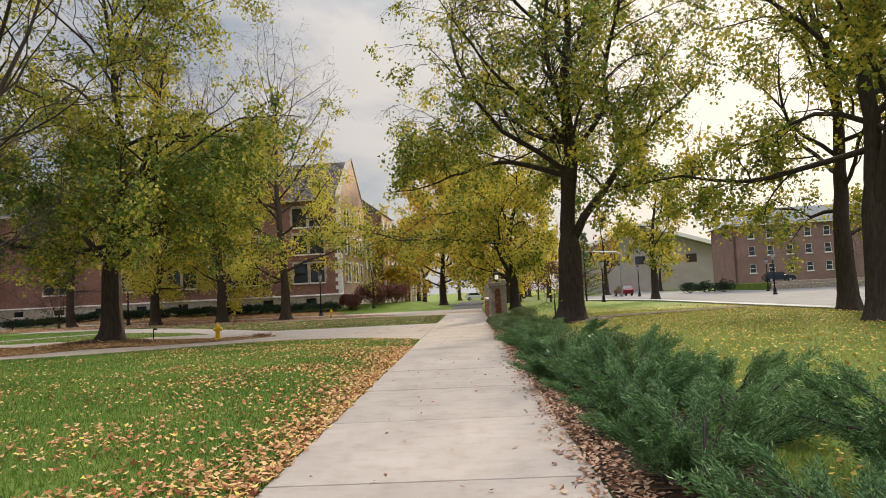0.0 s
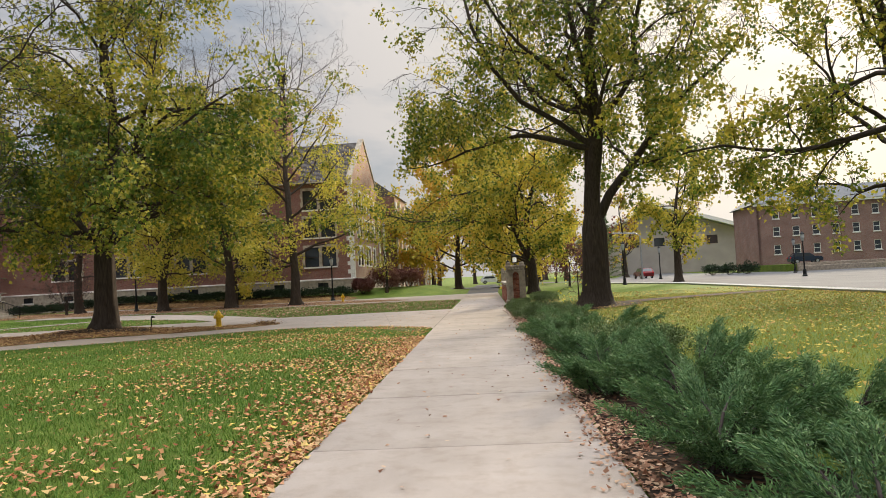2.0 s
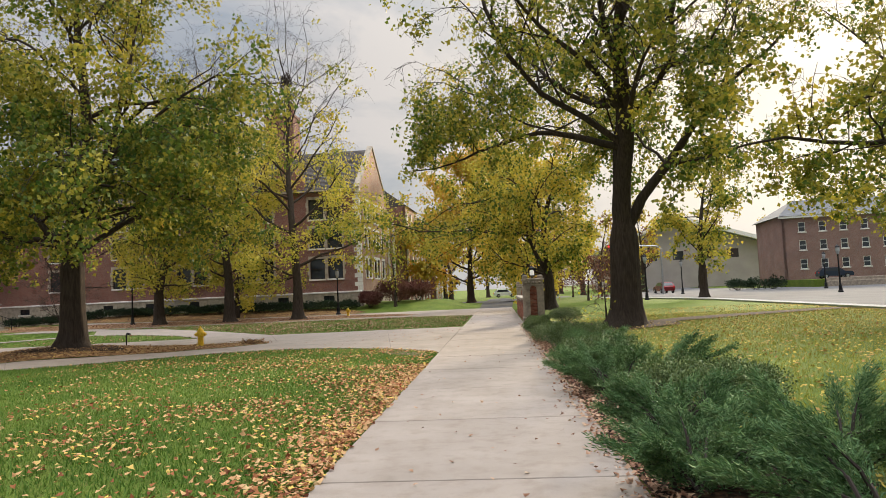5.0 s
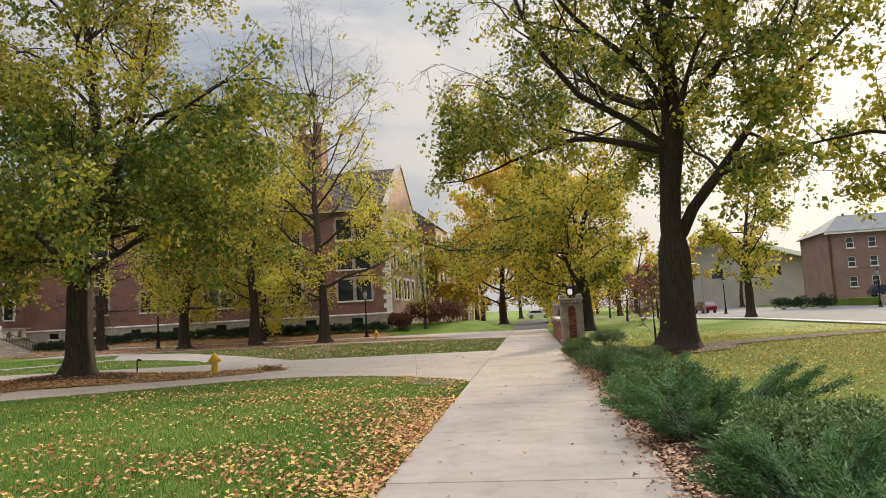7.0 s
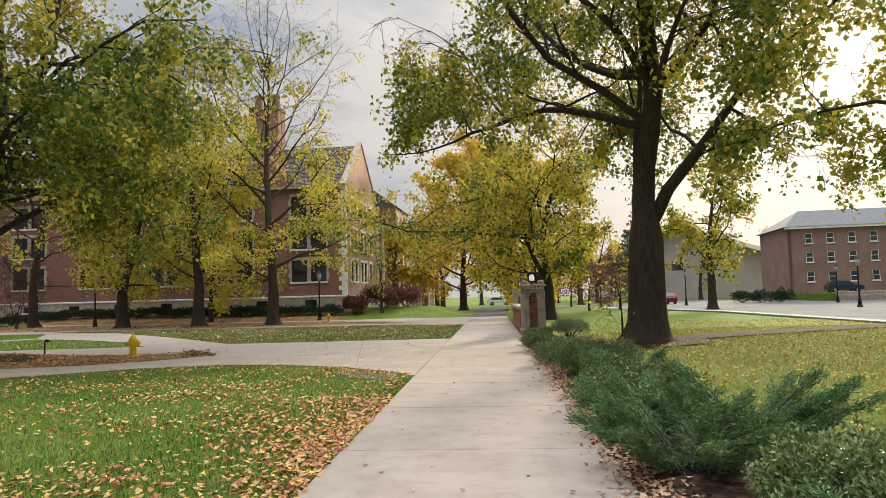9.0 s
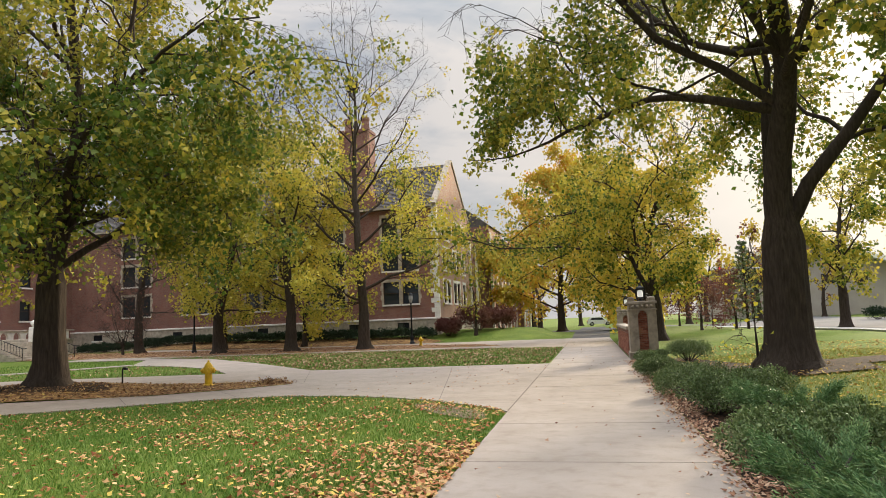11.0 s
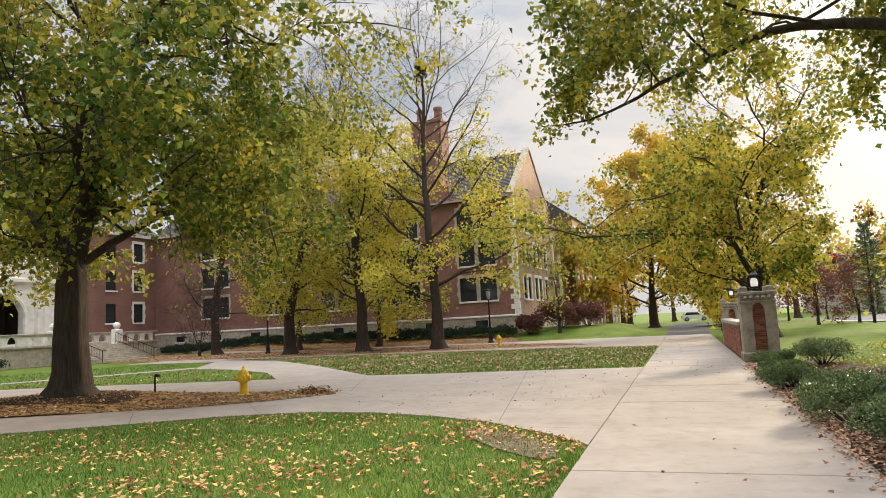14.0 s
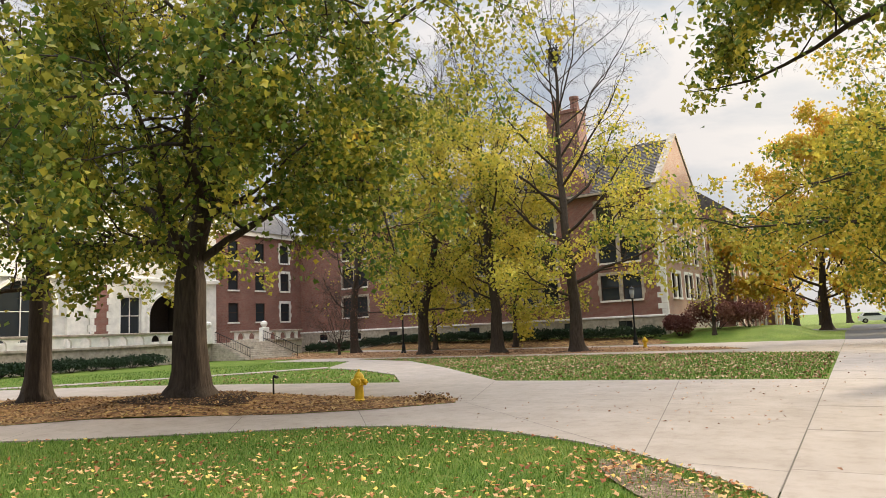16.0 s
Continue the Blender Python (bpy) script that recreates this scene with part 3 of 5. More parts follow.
# ---- trees ----
def grow(rng, H, r0, fork, R, leaders=1, prim=12, kids=8, tert=6, droop=0.5, low=0.0, crook=0.2, twigs=3, vase=0.0, az0=None, stems=None, lop=(0.0, 0.0)):
    """Branch lines by limb with their radii, and the shoots where leaves hang. R: the crown's radius."""
    trunk, limbs, fine, tips = [], [], [], []

    def line(p, d, length, r, seg, lift, r_end=0.16, crook=crook):
        pts, rad = [p.copy()], [r]
        for i in range(seg):
            d = (d + Vector(rng.normal(size=3).tolist()) * crook + Vector((0, 0, lift(i / seg)))).normalized()
            p = p + d * (length / seg)
            pts.append(p.copy())
            rad.append(max(0.005, r * (1 - (1 - r_end) * (i + 1) / seg)))
        return pts, rad

    def along(pts, u):
        n = len(pts) - 1
        i = min(n - 1, int(u * n))
        return pts[i].lerp(pts[i + 1], u * n - i), (pts[i + 1] - pts[i]).normalized(), i

    zs = [-0.2, 0.1, 0.3, 0.7, 1.4, fork * 0.55, fork * 0.8, fork * 1.02]
    rs = [1.75, 1.5, 1.3, 1.12, 1.03, 0.98, 0.95, 0.6]
    off = [Vector((0, 0, 0))]
    for z in zs[1:]:
        off.append(off[-1] + Vector((rng.normal() * 0.02, rng.normal() * 0.02, 0)))
    trunk = ([o + Vector((0, 0, z)) for o, z in zip(off, zs)], [r0 * k for k in rs])
    top = trunk[0][-1]
    a0 = rng.uniform(0, 6.28) if az0 is None else az0
    plan = stems if stems else [None] * leaders
    for k in range(len(plan)):
        az = a0 + 2 * math.pi * k / leaders
        tilt = 0.04 if leaders == 1 else (0.07 if k == 0 else rng.uniform(0.24, 0.36))
        d = Vector((math.sin(tilt) * math.cos(az), math.sin(tilt) * math.sin(az), math.cos(tilt)))
        rl = r0 * (0.9 if leaders == 1 else 0.95 / leaders ** 0.45)
        reach, drop, rise, count, wide_k = (H - fork) * rng.uniform(0.92, 1.05), 0.22 * fork, 0.07, prim, 1.0
        if stems:
            tilt, az, rl, reach, drop, rise, count, wide_k = plan[k]
            d = Vector((math.sin(tilt) * math.cos(az), math.sin(tilt) * math.sin(az), math.cos(tilt)))
        start = along(limbs[0][0][0], -drop)[0] if drop < 0 else top - Vector((0, 0, drop))
        lead, lrad = line(start, d, reach, rl, 14, lambda u: rise, 0.06, crook * 0.45)
        limbs.append([(lead, lrad)])
        for j in range(count):
            u = low + (0.97 - low) * ((j + rng.uniform(0, 0.8)) / count)
            q, axis, i = along(lead, u)
            wide = math.sqrt(max(0.05, 1 - (max(0.0, u - 0.25) / 0.78) ** 2)) * (0.8 + 0.2 * min(1, u / 0.15))
            wide = max(wide, vase)
            paz = az + j * 2.4 + rng.normal() * 0.3
            tl = radians(82 - (48 + 16 * vase) * u) * rng.uniform(0.85, 1.1)
            dd = Vector((math.sin(tl) * math.cos(paz), math.sin(tl) * math.sin(paz), math.cos(tl)))
            Lp = R * wide_k * wide * rng.uniform(0.72, 1.15) * (1 + lop[1] * math.cos(paz - lop[0]))
            pp, pr = line(q, dd, Lp, min(lrad[i] * 0.42, 0.025 + 0.011 * Lp), 8, lambda v: 0.10 - droop * 0.28 * v * v)
            limb = [(pp, pr)]
            for m in range(max(3, int(kids * Lp / R + 0.5))):
                u2 = 0.18 + 0.8 * (m + rng.uniform()) / max(3, kids * Lp / R)
                q2, ax2, i2 = along(pp, min(0.98, u2))
                side = ax2.cross(Vector((0, 0, 1)) + 0.5 * Vector(rng.normal(size=3).tolist())).normalized() * (1 if m % 2 else -1)
                d2 = (ax2 * 0.75 + side * 0.8 + Vector((0, 0, rng.uniform(-0.15, 0.35)))).normalized()
                L2 = Lp * rng.uniform(0.26, 0.46) * (1.15 - 0.5 * u2)
                p2, r2 = line(q2, d2, L2, max(0.012, pr[i2] * 0.5), 5, lambda v: 0.03 - droop * 0.4 * v)
                limb.append((p2, r2))
                for t in range(tert):
                    u3 = 0.12 + 0.86 * (t + rng.uniform()) / tert
                    q3, ax3, i3 = along(p2, min(0.98, u3))
                    s3 = ax3.cross(Vector(rng.normal(size=3).tolist())).normalized()
                    d3 = (ax3 * 0.7 + s3 * 0.75 + Vector((0, 0, 0.1 - droop * 0.5))).normalized()
                    L3 = rng.uniform(0.55, 1.25) * (0.55 + 0.45 * R / 8)
                    p3, r3 = line(q3, d3, L3, max(0.007, r2[i3] * 0.45), 3, lambda v: -droop * 0.5 * v)
                    fine.append((p3, r3))
                    tips.extend(p3[1:])
                    for w in range(twigs):
                        q4 = p3[1 + int(rng.integers(0, 3))]
                        d4 = Vector(rng.normal(size=3).tolist()) + Vector((0, 0, -droop))
                        e4 = q4 + d4.normalized() * rng.uniform(0.2, 0.55)
                        fine.append(([q4, e4], [0.006, 0.003]))
                        tips.append(e4)
            limbs.append(limb)
    return trunk, limbs, fine, tips


def tree(name, base, H, r0, fork, R, leafmats, per_tip, leaf, seed, label, keep=None, cat="tree", jitter=0.2, split=True, clump=0.9, lobed=False, patchy=1.6, hollow=0.0, **kw):
    """leafmats: (material, share) pairs; each gives one crown mesh."""
    rng = np.random.default_rng(seed)
    x, y = base
    trunk, limbs, fine, tips = grow(rng, H, r0, fork, R, **kw)
    ob = empty(name, pose(x, y, float(gz(x, y))), label=label, category=cat)
    tk = MB().tube(trunk[0], trunk[1], 24, False)
    for i, p in enumerate(tk.v):
        k, ring = i % 24, i // 24
        c = trunk[0][ring]
        w = 0.05 * math.sin(k * 1.83 + seed) + 0.035 * math.sin(k * 4.1 + ring * 0.6)
        w += 0.30 * max(0, math.sin(k * 1.31 + seed)) ** 2 * max(0, 1 - ring / 3)
        tk.v[i] = (c.x + (p[0] - c.x) * (1 + w), c.y + (p[1] - c.y) * (1 + w), p[2])
    part("trunk", tk, M_BARK, ob, smooth=True)
    rest = MB()
    for n, limb in enumerate(limbs):
        mb = MB() if split else rest
        for k, (pts, rad) in enumerate(limb):
            mb.tube(pts, rad, 10 if k == 0 and rad[0] > 0.1 else 6 if k == 0 else 4, False)
        if split:
            part("limb", mb, M_BARK, ob, smooth=True)
    if not split:
        part("bough_growth", rest, M_BARK, ob, smooth=True, kind="stuff")
    tw = MB()
    for pts, rad in fine:
        tw.tube(pts, rad, 3, False)
    part("fine_growth", tw, M_TWIG, ob, kind="stuff")
    if leafmats:
        P = np.array([tuple(p) for p in tips])
        gap = np.array([noise.noise(Vector(p) * 0.55 + Vector((seed, 0, 0))) for p in P])
        ok = rng.uniform(size=len(P)) < np.clip(clump + gap * patchy, 0, 1)
        if hollow:
            ok &= rng.uniform(size=len(P)) < 0.12 + smooth01(0.35 * hollow, hollow, np.hypot(P[:, 0], P[:, 1]))
        if keep is not None:
            ok &= rng.uniform(size=len(P)) < np.array([keep(p) for p in P])
        P = P[ok]
        h = P[:, 2] / H
        for mat, share in leafmats:
            sh = np.array([share(v) for v in h]) if callable(share) else share
            pick = P[rng.uniform(size=len(P)) < sh]
            if len(pick) == 0:
                continue
            pts = np.repeat(pick, per_tip, 0)
            pts = pts + rng.normal(size=pts.shape) * jitter - np.array([0, 0, 0.08])
            part("crown", leaves_mesh("crown", pts, leaf, rng, droop=0.7, slim=1.0 if lobed else 0.75, lobed=lobed), mat, ob, kind="stuff")
    return ob


MAPLE = "broad maple with dark trunk and yellow-green autumn leaves"
# stems: tilt, azimuth, radius, length, start below the fork, rise, limbs, reach of the limbs
tree("maple_tree", (5.15, 33.3), 20.0, 0.56, 4.3, 12.0, [(M_LEAF_MIX, lambda h: 0.6), (M_LEAF_GREEN, lambda h: 0.7 if h < 0.45 else 0.45)], 9, 0.15, 11, "spreading maple with forked dark trunk and thinning yellow-green leaves", keep=lambda p: 1.0 if p[2] < 8.5 else (0.6 if p[2] < 11 else 0.3), kids=10, tert=7, vase=0.5, droop=0.95, clump=0.6, patchy=2.6, jitter=0.2, low=0.22, crook=0.26, lobed=True, hollow=1.6, lop=(3.3, 0.2),
     stems=((0.13, 3.3, 0.40, 16.0, 0.9, 0.03, 18, 1.0), (0.44, -0.15, 0.24, 11.0, 0.8, 0.01, 11, 0.65), (0.50, 2.0, 0.17, 9.0, 0.2, 0.05, 8, 0.5), (1.15, 3.05, 0.15, 10.5, -0.22, 0.0, 10, 0.42), (1.1, 3.8, 0.14, 10.0, -0.30, 0.0, 10, 0.42), (1.15, 4.7, 0.13, 8.5, -0.26, 0.0, 9, 0.4), (1.15, 2.2, 0.13, 8.5, -0.34, 0.0, 9, 0.4)))
tree("maple_tree", (-16.4, 31.3), 20.0, 0.43, 3.8, 10.2, [(M_LEAF_MIX, lambda h: 0.45 if h < 0.42 else 0.75), (M_LEAF_GREEN, lambda h: 0.75 if h < 0.42 else 0.25)], 10, 0.15, 12, "large maple with dense green and yellow leaves above a mounded bed", keep=lambda p: 1.0 if p[2] < 9 else (0.75 if p[2] < 13 else 0.5), kids=9, tert=7, vase=0.6, droop=0.9, jitter=0.2, clump=0.68, patchy=2.4, crook=0.25, lobed=True, low=0.05, hollow=2.2,
     stems=((0.08, 2.6, 0.33, 16.0, 0.8, 0.05, 20, 1.0), (0.30, 0.4, 0.2, 12.0, 0.2, 0.04, 11, 0.8), (0.85, 3.5, 0.15, 8.5, 0.3, 0.01, 9, 0.55), (1.0, 0.5, 0.13, 8.5, 0.4, -0.01, 9, 0.5), (1.0, -1.2, 0.11, 7.5, 0.4, -0.01, 8, 0.45)))
tree("maple_tree", (-23.0, 30.8), 18.0, 0.33, 3.8, 8.0, [(M_LEAF_MIX, 0.75), (M_LEAF_GREEN, 0.3)], 10, 0.155, 13, "maple with olive and yellow leaves beside the leaf bed", keep=lambda p: 1.0 if p[2] < 9 else (0.6 if p[2] < 12 else 0.35), prim=18, kids=9, tert=6, droop=0.85, jitter=0.2, clump=0.66, patchy=2.4, lobed=True, crook=0.24, hollow=2.5)
for (bx, by), hh, rr, sd_, top_, vs_, lab in (((-29.0, 62.3), 22.0, 8.2, 21, 18, 0.5, "slender tree with bright yellow leaves on a leaf-covered bed"),
                          ((-22.6, 62.0), 23.5, 8.5, 22, 17, 0.6, "tree with yellow leaves low on its crown"),
                          ((-16.4, 61.0), 25.0, 10.5, 23, 13.5, 0.8, "tall tree with bare top and yellow lower leaves")):
    bed_tree = tree("bed_tree", (bx, by), hh, 0.40, 3.2, rr, [(M_LEAF_YEL, 0.95), (M_LEAF_GREEN, 0.12)], 8, 0.22, sd_, lab, keep=lambda p: 1.0 if p[2] < top_ else (0.4 if p[2] < top_ + 2 else 0.02), prim=30, kids=8, tert=5, droop=0.6, clump=0.7, patchy=2.2, jitter=0.24, hollow=2.2, crook=0.15, vase=vs_)
# a dark nest of leaves in the top of the last, bare-topped tree
leader = next(c for c in bed_tree.children if c.name.startswith("limb"))
ring = [v.co for v in leader.data.vertices if 20.0 < v.co.z < 21.2]
spot = np.array([sum(p[i] for p in ring) / len(ring) for i in range(3)])
nest_rng = np.random.default_rng(3)
part("nest", leaves_mesh("nest", spot + nest_rng.normal(size=(420, 3)) * [0.24, 0.24, 0.34], 0.2, nest_rng, slim=0.6), M_TWIG, bed_tree, "dark clump of dead leaves", kind="stuff")
tree("bare_shrub", (-40.5, 66.0), 6.0, 0.09, 0.5, 3.6, [(M_LEAF_RED, 0.08)], 2, 0.14, 52, "wide leafless shrub with brown twigs before the hall", cat="shrub", leaders=5, prim=8, kids=5, tert=4, split=False, droop=0.15, vase=0.5)
tree("young_tree", (-10.4, 75.0), 6.5, 0.12, 2.0, 2.6, [(M_LEAF_YEL, 0.4)], 3, 0.2, 31, "thin young tree with sparse yellow leaves", prim=8, kids=5, tert=3, split=False)
tree("golden_tree", (4.3, 60.0), 17.0, 0.40, 2.9, 9.2, [(M_LEAF_GOLD, 0.5), (M_LEAF_YEL, 0.2), (M_LEAF_GREEN, 0.4)], 8, 0.25, 41, "full-crowned tree with golden yellow leaves beside the walk", droop=0.95, kids=9, tert=5, clump=0.85, patchy=2.0, keep=lambda p: 1.0 if p[2] < 12.5 else 0.3, jitter=0.28, crook=0.22, lop=(3.2, 0.55), hollow=2.0,
     stems=((0.14, 3.1, 0.30, 13.5, 0.6, 0.04, 20, 1.0), (0.62, 3.2, 0.2, 10.0, 0.5, 0.04, 10, 0.6)))
for sx_, sy_, ss_ in ((-33.5, 71.0, 33), (-26.0, 72.0, 34)):
    tree("young_tree", (sx_, sy_), 10.0, 0.2, 2.4, 4.2, [(M_LEAF_YEL, 0.95)], 6, 0.27, ss_, "young tree with yellow leaves before the brick hall", prim=12, kids=6, tert=4, split=False, clump=0.85)
tree("golden_tree", (-3.6, 100), 20.0, 0.45, 2.8, 10.5, [(M_LEAF_ORANGE, 0.5), (M_LEAF_GOLD, 0.7)], 9, 0.42, 42, "distant tree with orange and golden leaves", droop=0.95, prim=22, kids=8, tert=4, clump=1.0, split=False, jitter=0.4, vase=0.35)
tree("golden_tree", (5.0, 80), 17.0, 0.40, 2.8, 8.5, [(M_LEAF_GOLD, 0.6), (M_LEAF_YEL, 0.45)], 8, 0.36, 43, "golden tree further along the walk", droop=0.9, prim=17, kids=7, tert=4, clump=1.0, split=False, jitter=0.35)
tree("street_tree", (20.6, 75.5), 15.0, 0.36, 3.6, 5.8, [(M_LEAF_YEL, 0.75), (M_LEAF_GREEN, 0.35)], 6, 0.3, 44, "street tree with yellow-green leaves beside the road", droop=0.7, prim=15, kids=6, tert=4, keep=lambda p: 1.0 if p[2] < 10 else 0.4)
tree("maple_tree", (17.0, 31.0), 19.0, 0.38, 4.0, 9.0, [(M_LEAF_MIX, 0.7), (M_LEAF_GREEN, 0.3)], 12, 0.145, 45, MAPLE, keep=lambda p: 0.95 if p[2] < 11 else 0.45, droop=0.85, prim=17, kids=9, tert=6, clump=0.72, patchy=2.3, jitter=0.18, lobed=True, crook=0.25, hollow=3.0)
tree("maple_tree", (13.5, 22.5), 19.0, 0.44, 4.4, 9.5, [(M_LEAF_MIX, 0.7), (M_LEAF_GREEN, 0.3)], 12, 0.145, 46, MAPLE, keep=lambda p: 0.95 if p[2] < 11 else 0.45, droop=0.8, lobed=True, leaders=2, prim=14, kids=9, tert=6, clump=0.72, patchy=2.3, jitter=0.18, crook=0.25, low=0.1)
tree("bare_tree", (-41.0, 69.0), 24.0, 0.36, 4.5, 7.5, [(M_LEAF_YEL, 0.10)], 3, 0.2, 47, "tall leafless tree with fine grey twigs", leaders=2, prim=12, kids=7, tert=4, droop=0.1)
tree("bare_tree", (-10.6, 13.8), 13.0, 0.16, 1.6, 4.8, [], 3, 0.18, 48, "slim leafless ornamental tree with upright grey twigs", leaders=3, prim=9, kids=6, tert=4, droop=0.05)
far = tree("distant_tree", (-22, 128), 15.0, 0.35, 3.0, 6.5, [(M_LEAF_GOLD, 0.5), (M_LEAF_RED, 0.15)], 3, 0.55, 49, "distant half-bare autumn tree beyond the paths", prim=11, kids=5, tert=3, twigs=1, split=False, droop=0.5)
for k, (x, y) in enumerate(((-34, 140), (-12, 134), (-7.5, 116), (9, 112), (11, 132), (-2, 150), (20, 140), (30, 150), (42, 150), (60, 150), (76, 140), (-48, 130), (66, 165), (4, 165), (14, 118), (-9, 124), (-5.5, 138), (4.5, 126), (7.5, 122), (13, 146), (-16, 119), (8, 150), (-26, 150), (26, 128))):
    copy_thing(far, pose(x, y, 0, 0, 0, 40.0 * k))


# ---- buildings ----
def wall_open(mb, width, z0, z1, holes, t=0.45):
    """A wall in the plane y=0 (front), x from 0 to width, with holes (x0, x1, z0, z1) cut through it."""
    xs = sorted({0, width, *[h[0] for h in holes], *[h[1] for h in holes]})
    zs = sorted({z0, z1, *[h[2] for h in holes], *[h[3] for h in holes]})
    for i in range(len(xs) - 1):
        for j in range(len(zs) - 1):
            cx, cz = (xs[i] + xs[i + 1]) / 2, (zs[j] + zs[j + 1]) / 2
            if any(h[0] < cx < h[1] and h[2] < cz < h[3] for h in holes):
                continue
            a, b, c, d = xs[i], xs[i + 1], zs[j], zs[j + 1]
            mb.add([(a, 0, c), (b, 0, c), (b, 0, d), (a, 0, d)], [(0, 1, 2, 3)])
    for a, b, c, d in holes:
        mb.add([(a, 0, c), (b, 0, c), (b, 0, d), (a, 0, d), (a, t, c), (b, t, c), (b, t, d), (a, t, d)], [(0, 4, 5, 1), (1, 5, 6, 2), (2, 6, 7, 3), (3, 7, 4, 0)])
    mb.add([(0, t, z0), (width, t, z0), (width, t, z1), (0, t, z1), (0, 0, z0), (width, 0, z0), (width, 0, z1), (0, 0, z1)], [(7, 6, 2, 3), (4, 7, 3, 0), (5, 1, 2, 6)])
    return mb.weld()


def window(parent, m, w, h, frame_mat, surround=None, cols=2, rows=2, depth=0.14):
    """One window in the plane y=0 of m, with its origin at the lower left of the opening."""
    win = part("window", MB().box(0, w, depth + 0.04, depth + 0.07, 0, h).turn(m), M_PANE, parent)
    fr = MB()
    b = 0.07
    for x in np.linspace(0, w - b, cols + 1):
        fr.box(x, x + b, depth - 0.03, depth + 0.038, 0, h)
    for z in np.linspace(0, h - b, rows + 1):
        fr.box(b, w - b, depth - 0.025, depth + 0.036, z, z + b)
    part("frame", fr.turn(m), frame_mat, win)
    part("sill", MB().box(-0.12, w + 0.12, -0.10, 0.1, -0.16, 0).turn(m), M_STONE, win)
    if surround:
        n = int(h / 0.45) + 1
        left = []
        for k in range(n):
            e = 0.30 if k % 2 else 0.20
            left += [(-e, k * 0.45), (-e, min(h + 0.28, (k + 1) * 0.45))]
        left.append((left[-1][0], h + 0.28))
        right = [(w - x, z) for x, z in reversed(left)]
        ring = [(0, 0)] + left + right + [(w, 0), (w, h), (0, h)]
        part("surround", MB().prism(ring, 1, -0.03, 0.12).turn(m), surround, win)
    return win


ROT = -2.5
A0 = pose(-14.0, 76.0, 0, 0, 0, ROT)      # local x runs right, y runs back; the hall lies at negative x


def build_hall():
    hall = empty("brick_hall", label="long three-storey red brick hall with limestone trim and slate roof", category="building")
    L, zb, ze, D = 42.4, 2.25, 13.2, 14.0
    m0 = A0 @ pose(-L, 0, 0)
    holes, wins = [], []
    for xr in (2.0, 9.6, 17.0, 24.5, 32.0):
        for z in (3.65, 6.9, 10.0):
            for off in (0.0, 1.95):
                x1 = L - xr - off
                holes.append((x1 - 1.6, x1, z, z + 2.15))
    part("wall", wall_open(MB(), L, zb, ze, holes).turn(m0), M_BRICK, hall)
    bas = [(L - x - 1.2, L - x, 1.25, 1.85) for x in (3, 8, 13, 18, 23, 28, 33, 38)]
    part("plinth", wall_open(MB(), L, 0.0, zb - 0.14, bas, 0.5).turn(m0 @ pose(0, -0.10, 0)), M_STONE_OLD, hall, "weathered limestone plinth")
    part("water_table", MB().box(0, L + 0.12, -0.16, 0.3, zb - 0.14, zb + 0.02, 0.04).turn(m0), M_STONE, hall)
    for a, b, c, d in bas:
        window(hall, m0 @ pose(a, -0.1, c), b - a, d - c, M_IRON, None, 2, 1)
    for a, b, c, d in holes:
        window(hall, m0 @ pose(a, 0, c), b - a, d - c, M_DARK, M_STONE_OLD, 1, 2)
    # quoins on the corner
    for k in range(24):
        z = zb + 0.03 + k * 0.455
        e = 0.75 if k % 2 else 0.45
        part("quoin", MB().box(L - e, L + 0.025, -0.03, 0.42, z, z + 0.44).turn(m0), M_STONE, hall)
    # end wall with gable, facing the walk
    m1 = A0 @ pose(0, 0, 0, 0, 0, 90)
    eh = [(x, x + 1.1, z, z + 2.1) for x in (2.0, 3.6, 6.2, 7.8, 10.4) for z in (3.65, 6.9, 10.0)]
    g = wall_open(MB(), D, zb, ze, eh)
    g.prism([(0, ze), (D, ze), (D / 2, 18.7)], 1, 0.0, 0.45)
    part("wall", g.turn(m1), M_BRICK_SUNLIT, hall, "pale tan brick gable wall with sunlight in its colour")
    part("plinth", MB().box(0, D, -0.1, 0.4, 0, zb).turn(m1), M_STONE_OLD, hall)
    for a, b, c, d in eh:
        window(hall, m1 @ pose(a, 0, c), b - a, d - c, M_DARK, M_STONE, 1, 2)
    cop = MB()
    for s0, s1 in (((-0.15, ze - 0.1), (D / 2, 18.85)), ((D / 2, 18.85), (D + 0.15, ze - 0.1))):
        dx, dz = s1[0] - s0[0], s1[1] - s0[1]
        ln = math.hypot(dx, dz)
        nx, nz = -dz / ln * 0.22, dx / ln * 0.22
        cop.prism([(s0[0], s0[1]), (s1[0], s1[1]), (s1[0] + nx, s1[1] + nz), (s0[0] + nx, s0[1] + nz)], 1, -0.1, 0.5)
    part("coping", cop.turn(m1), M_STONE_OLD, hall)
    back = MB().box(-L, 0, D - 0.4, D, 0, ze)
    part("wall", back.turn(A0), M_BRICK, hall)
    # roof of stepped slate courses
    n = 30
    prof = []
    for k in range(n):
        u, u2 = k / n, (k + 1) / n
        prof += [(-0.35 + (D / 2 + 0.35) * u, ze - 0.18 + (18.88 - ze) * u), (-0.35 + (D / 2 + 0.35) * u2, ze - 0.25 + (18.88 - ze) * u2)]
    prof = prof + [(D - y, z) for y, z in reversed(prof)]
    prof = prof + [(D, ze - 0.5), (0.46, ze - 0.5)]
    part("roof", MB().prism(prof, 0, -L, -0.46).turn(A0), M_SLATE, hall)
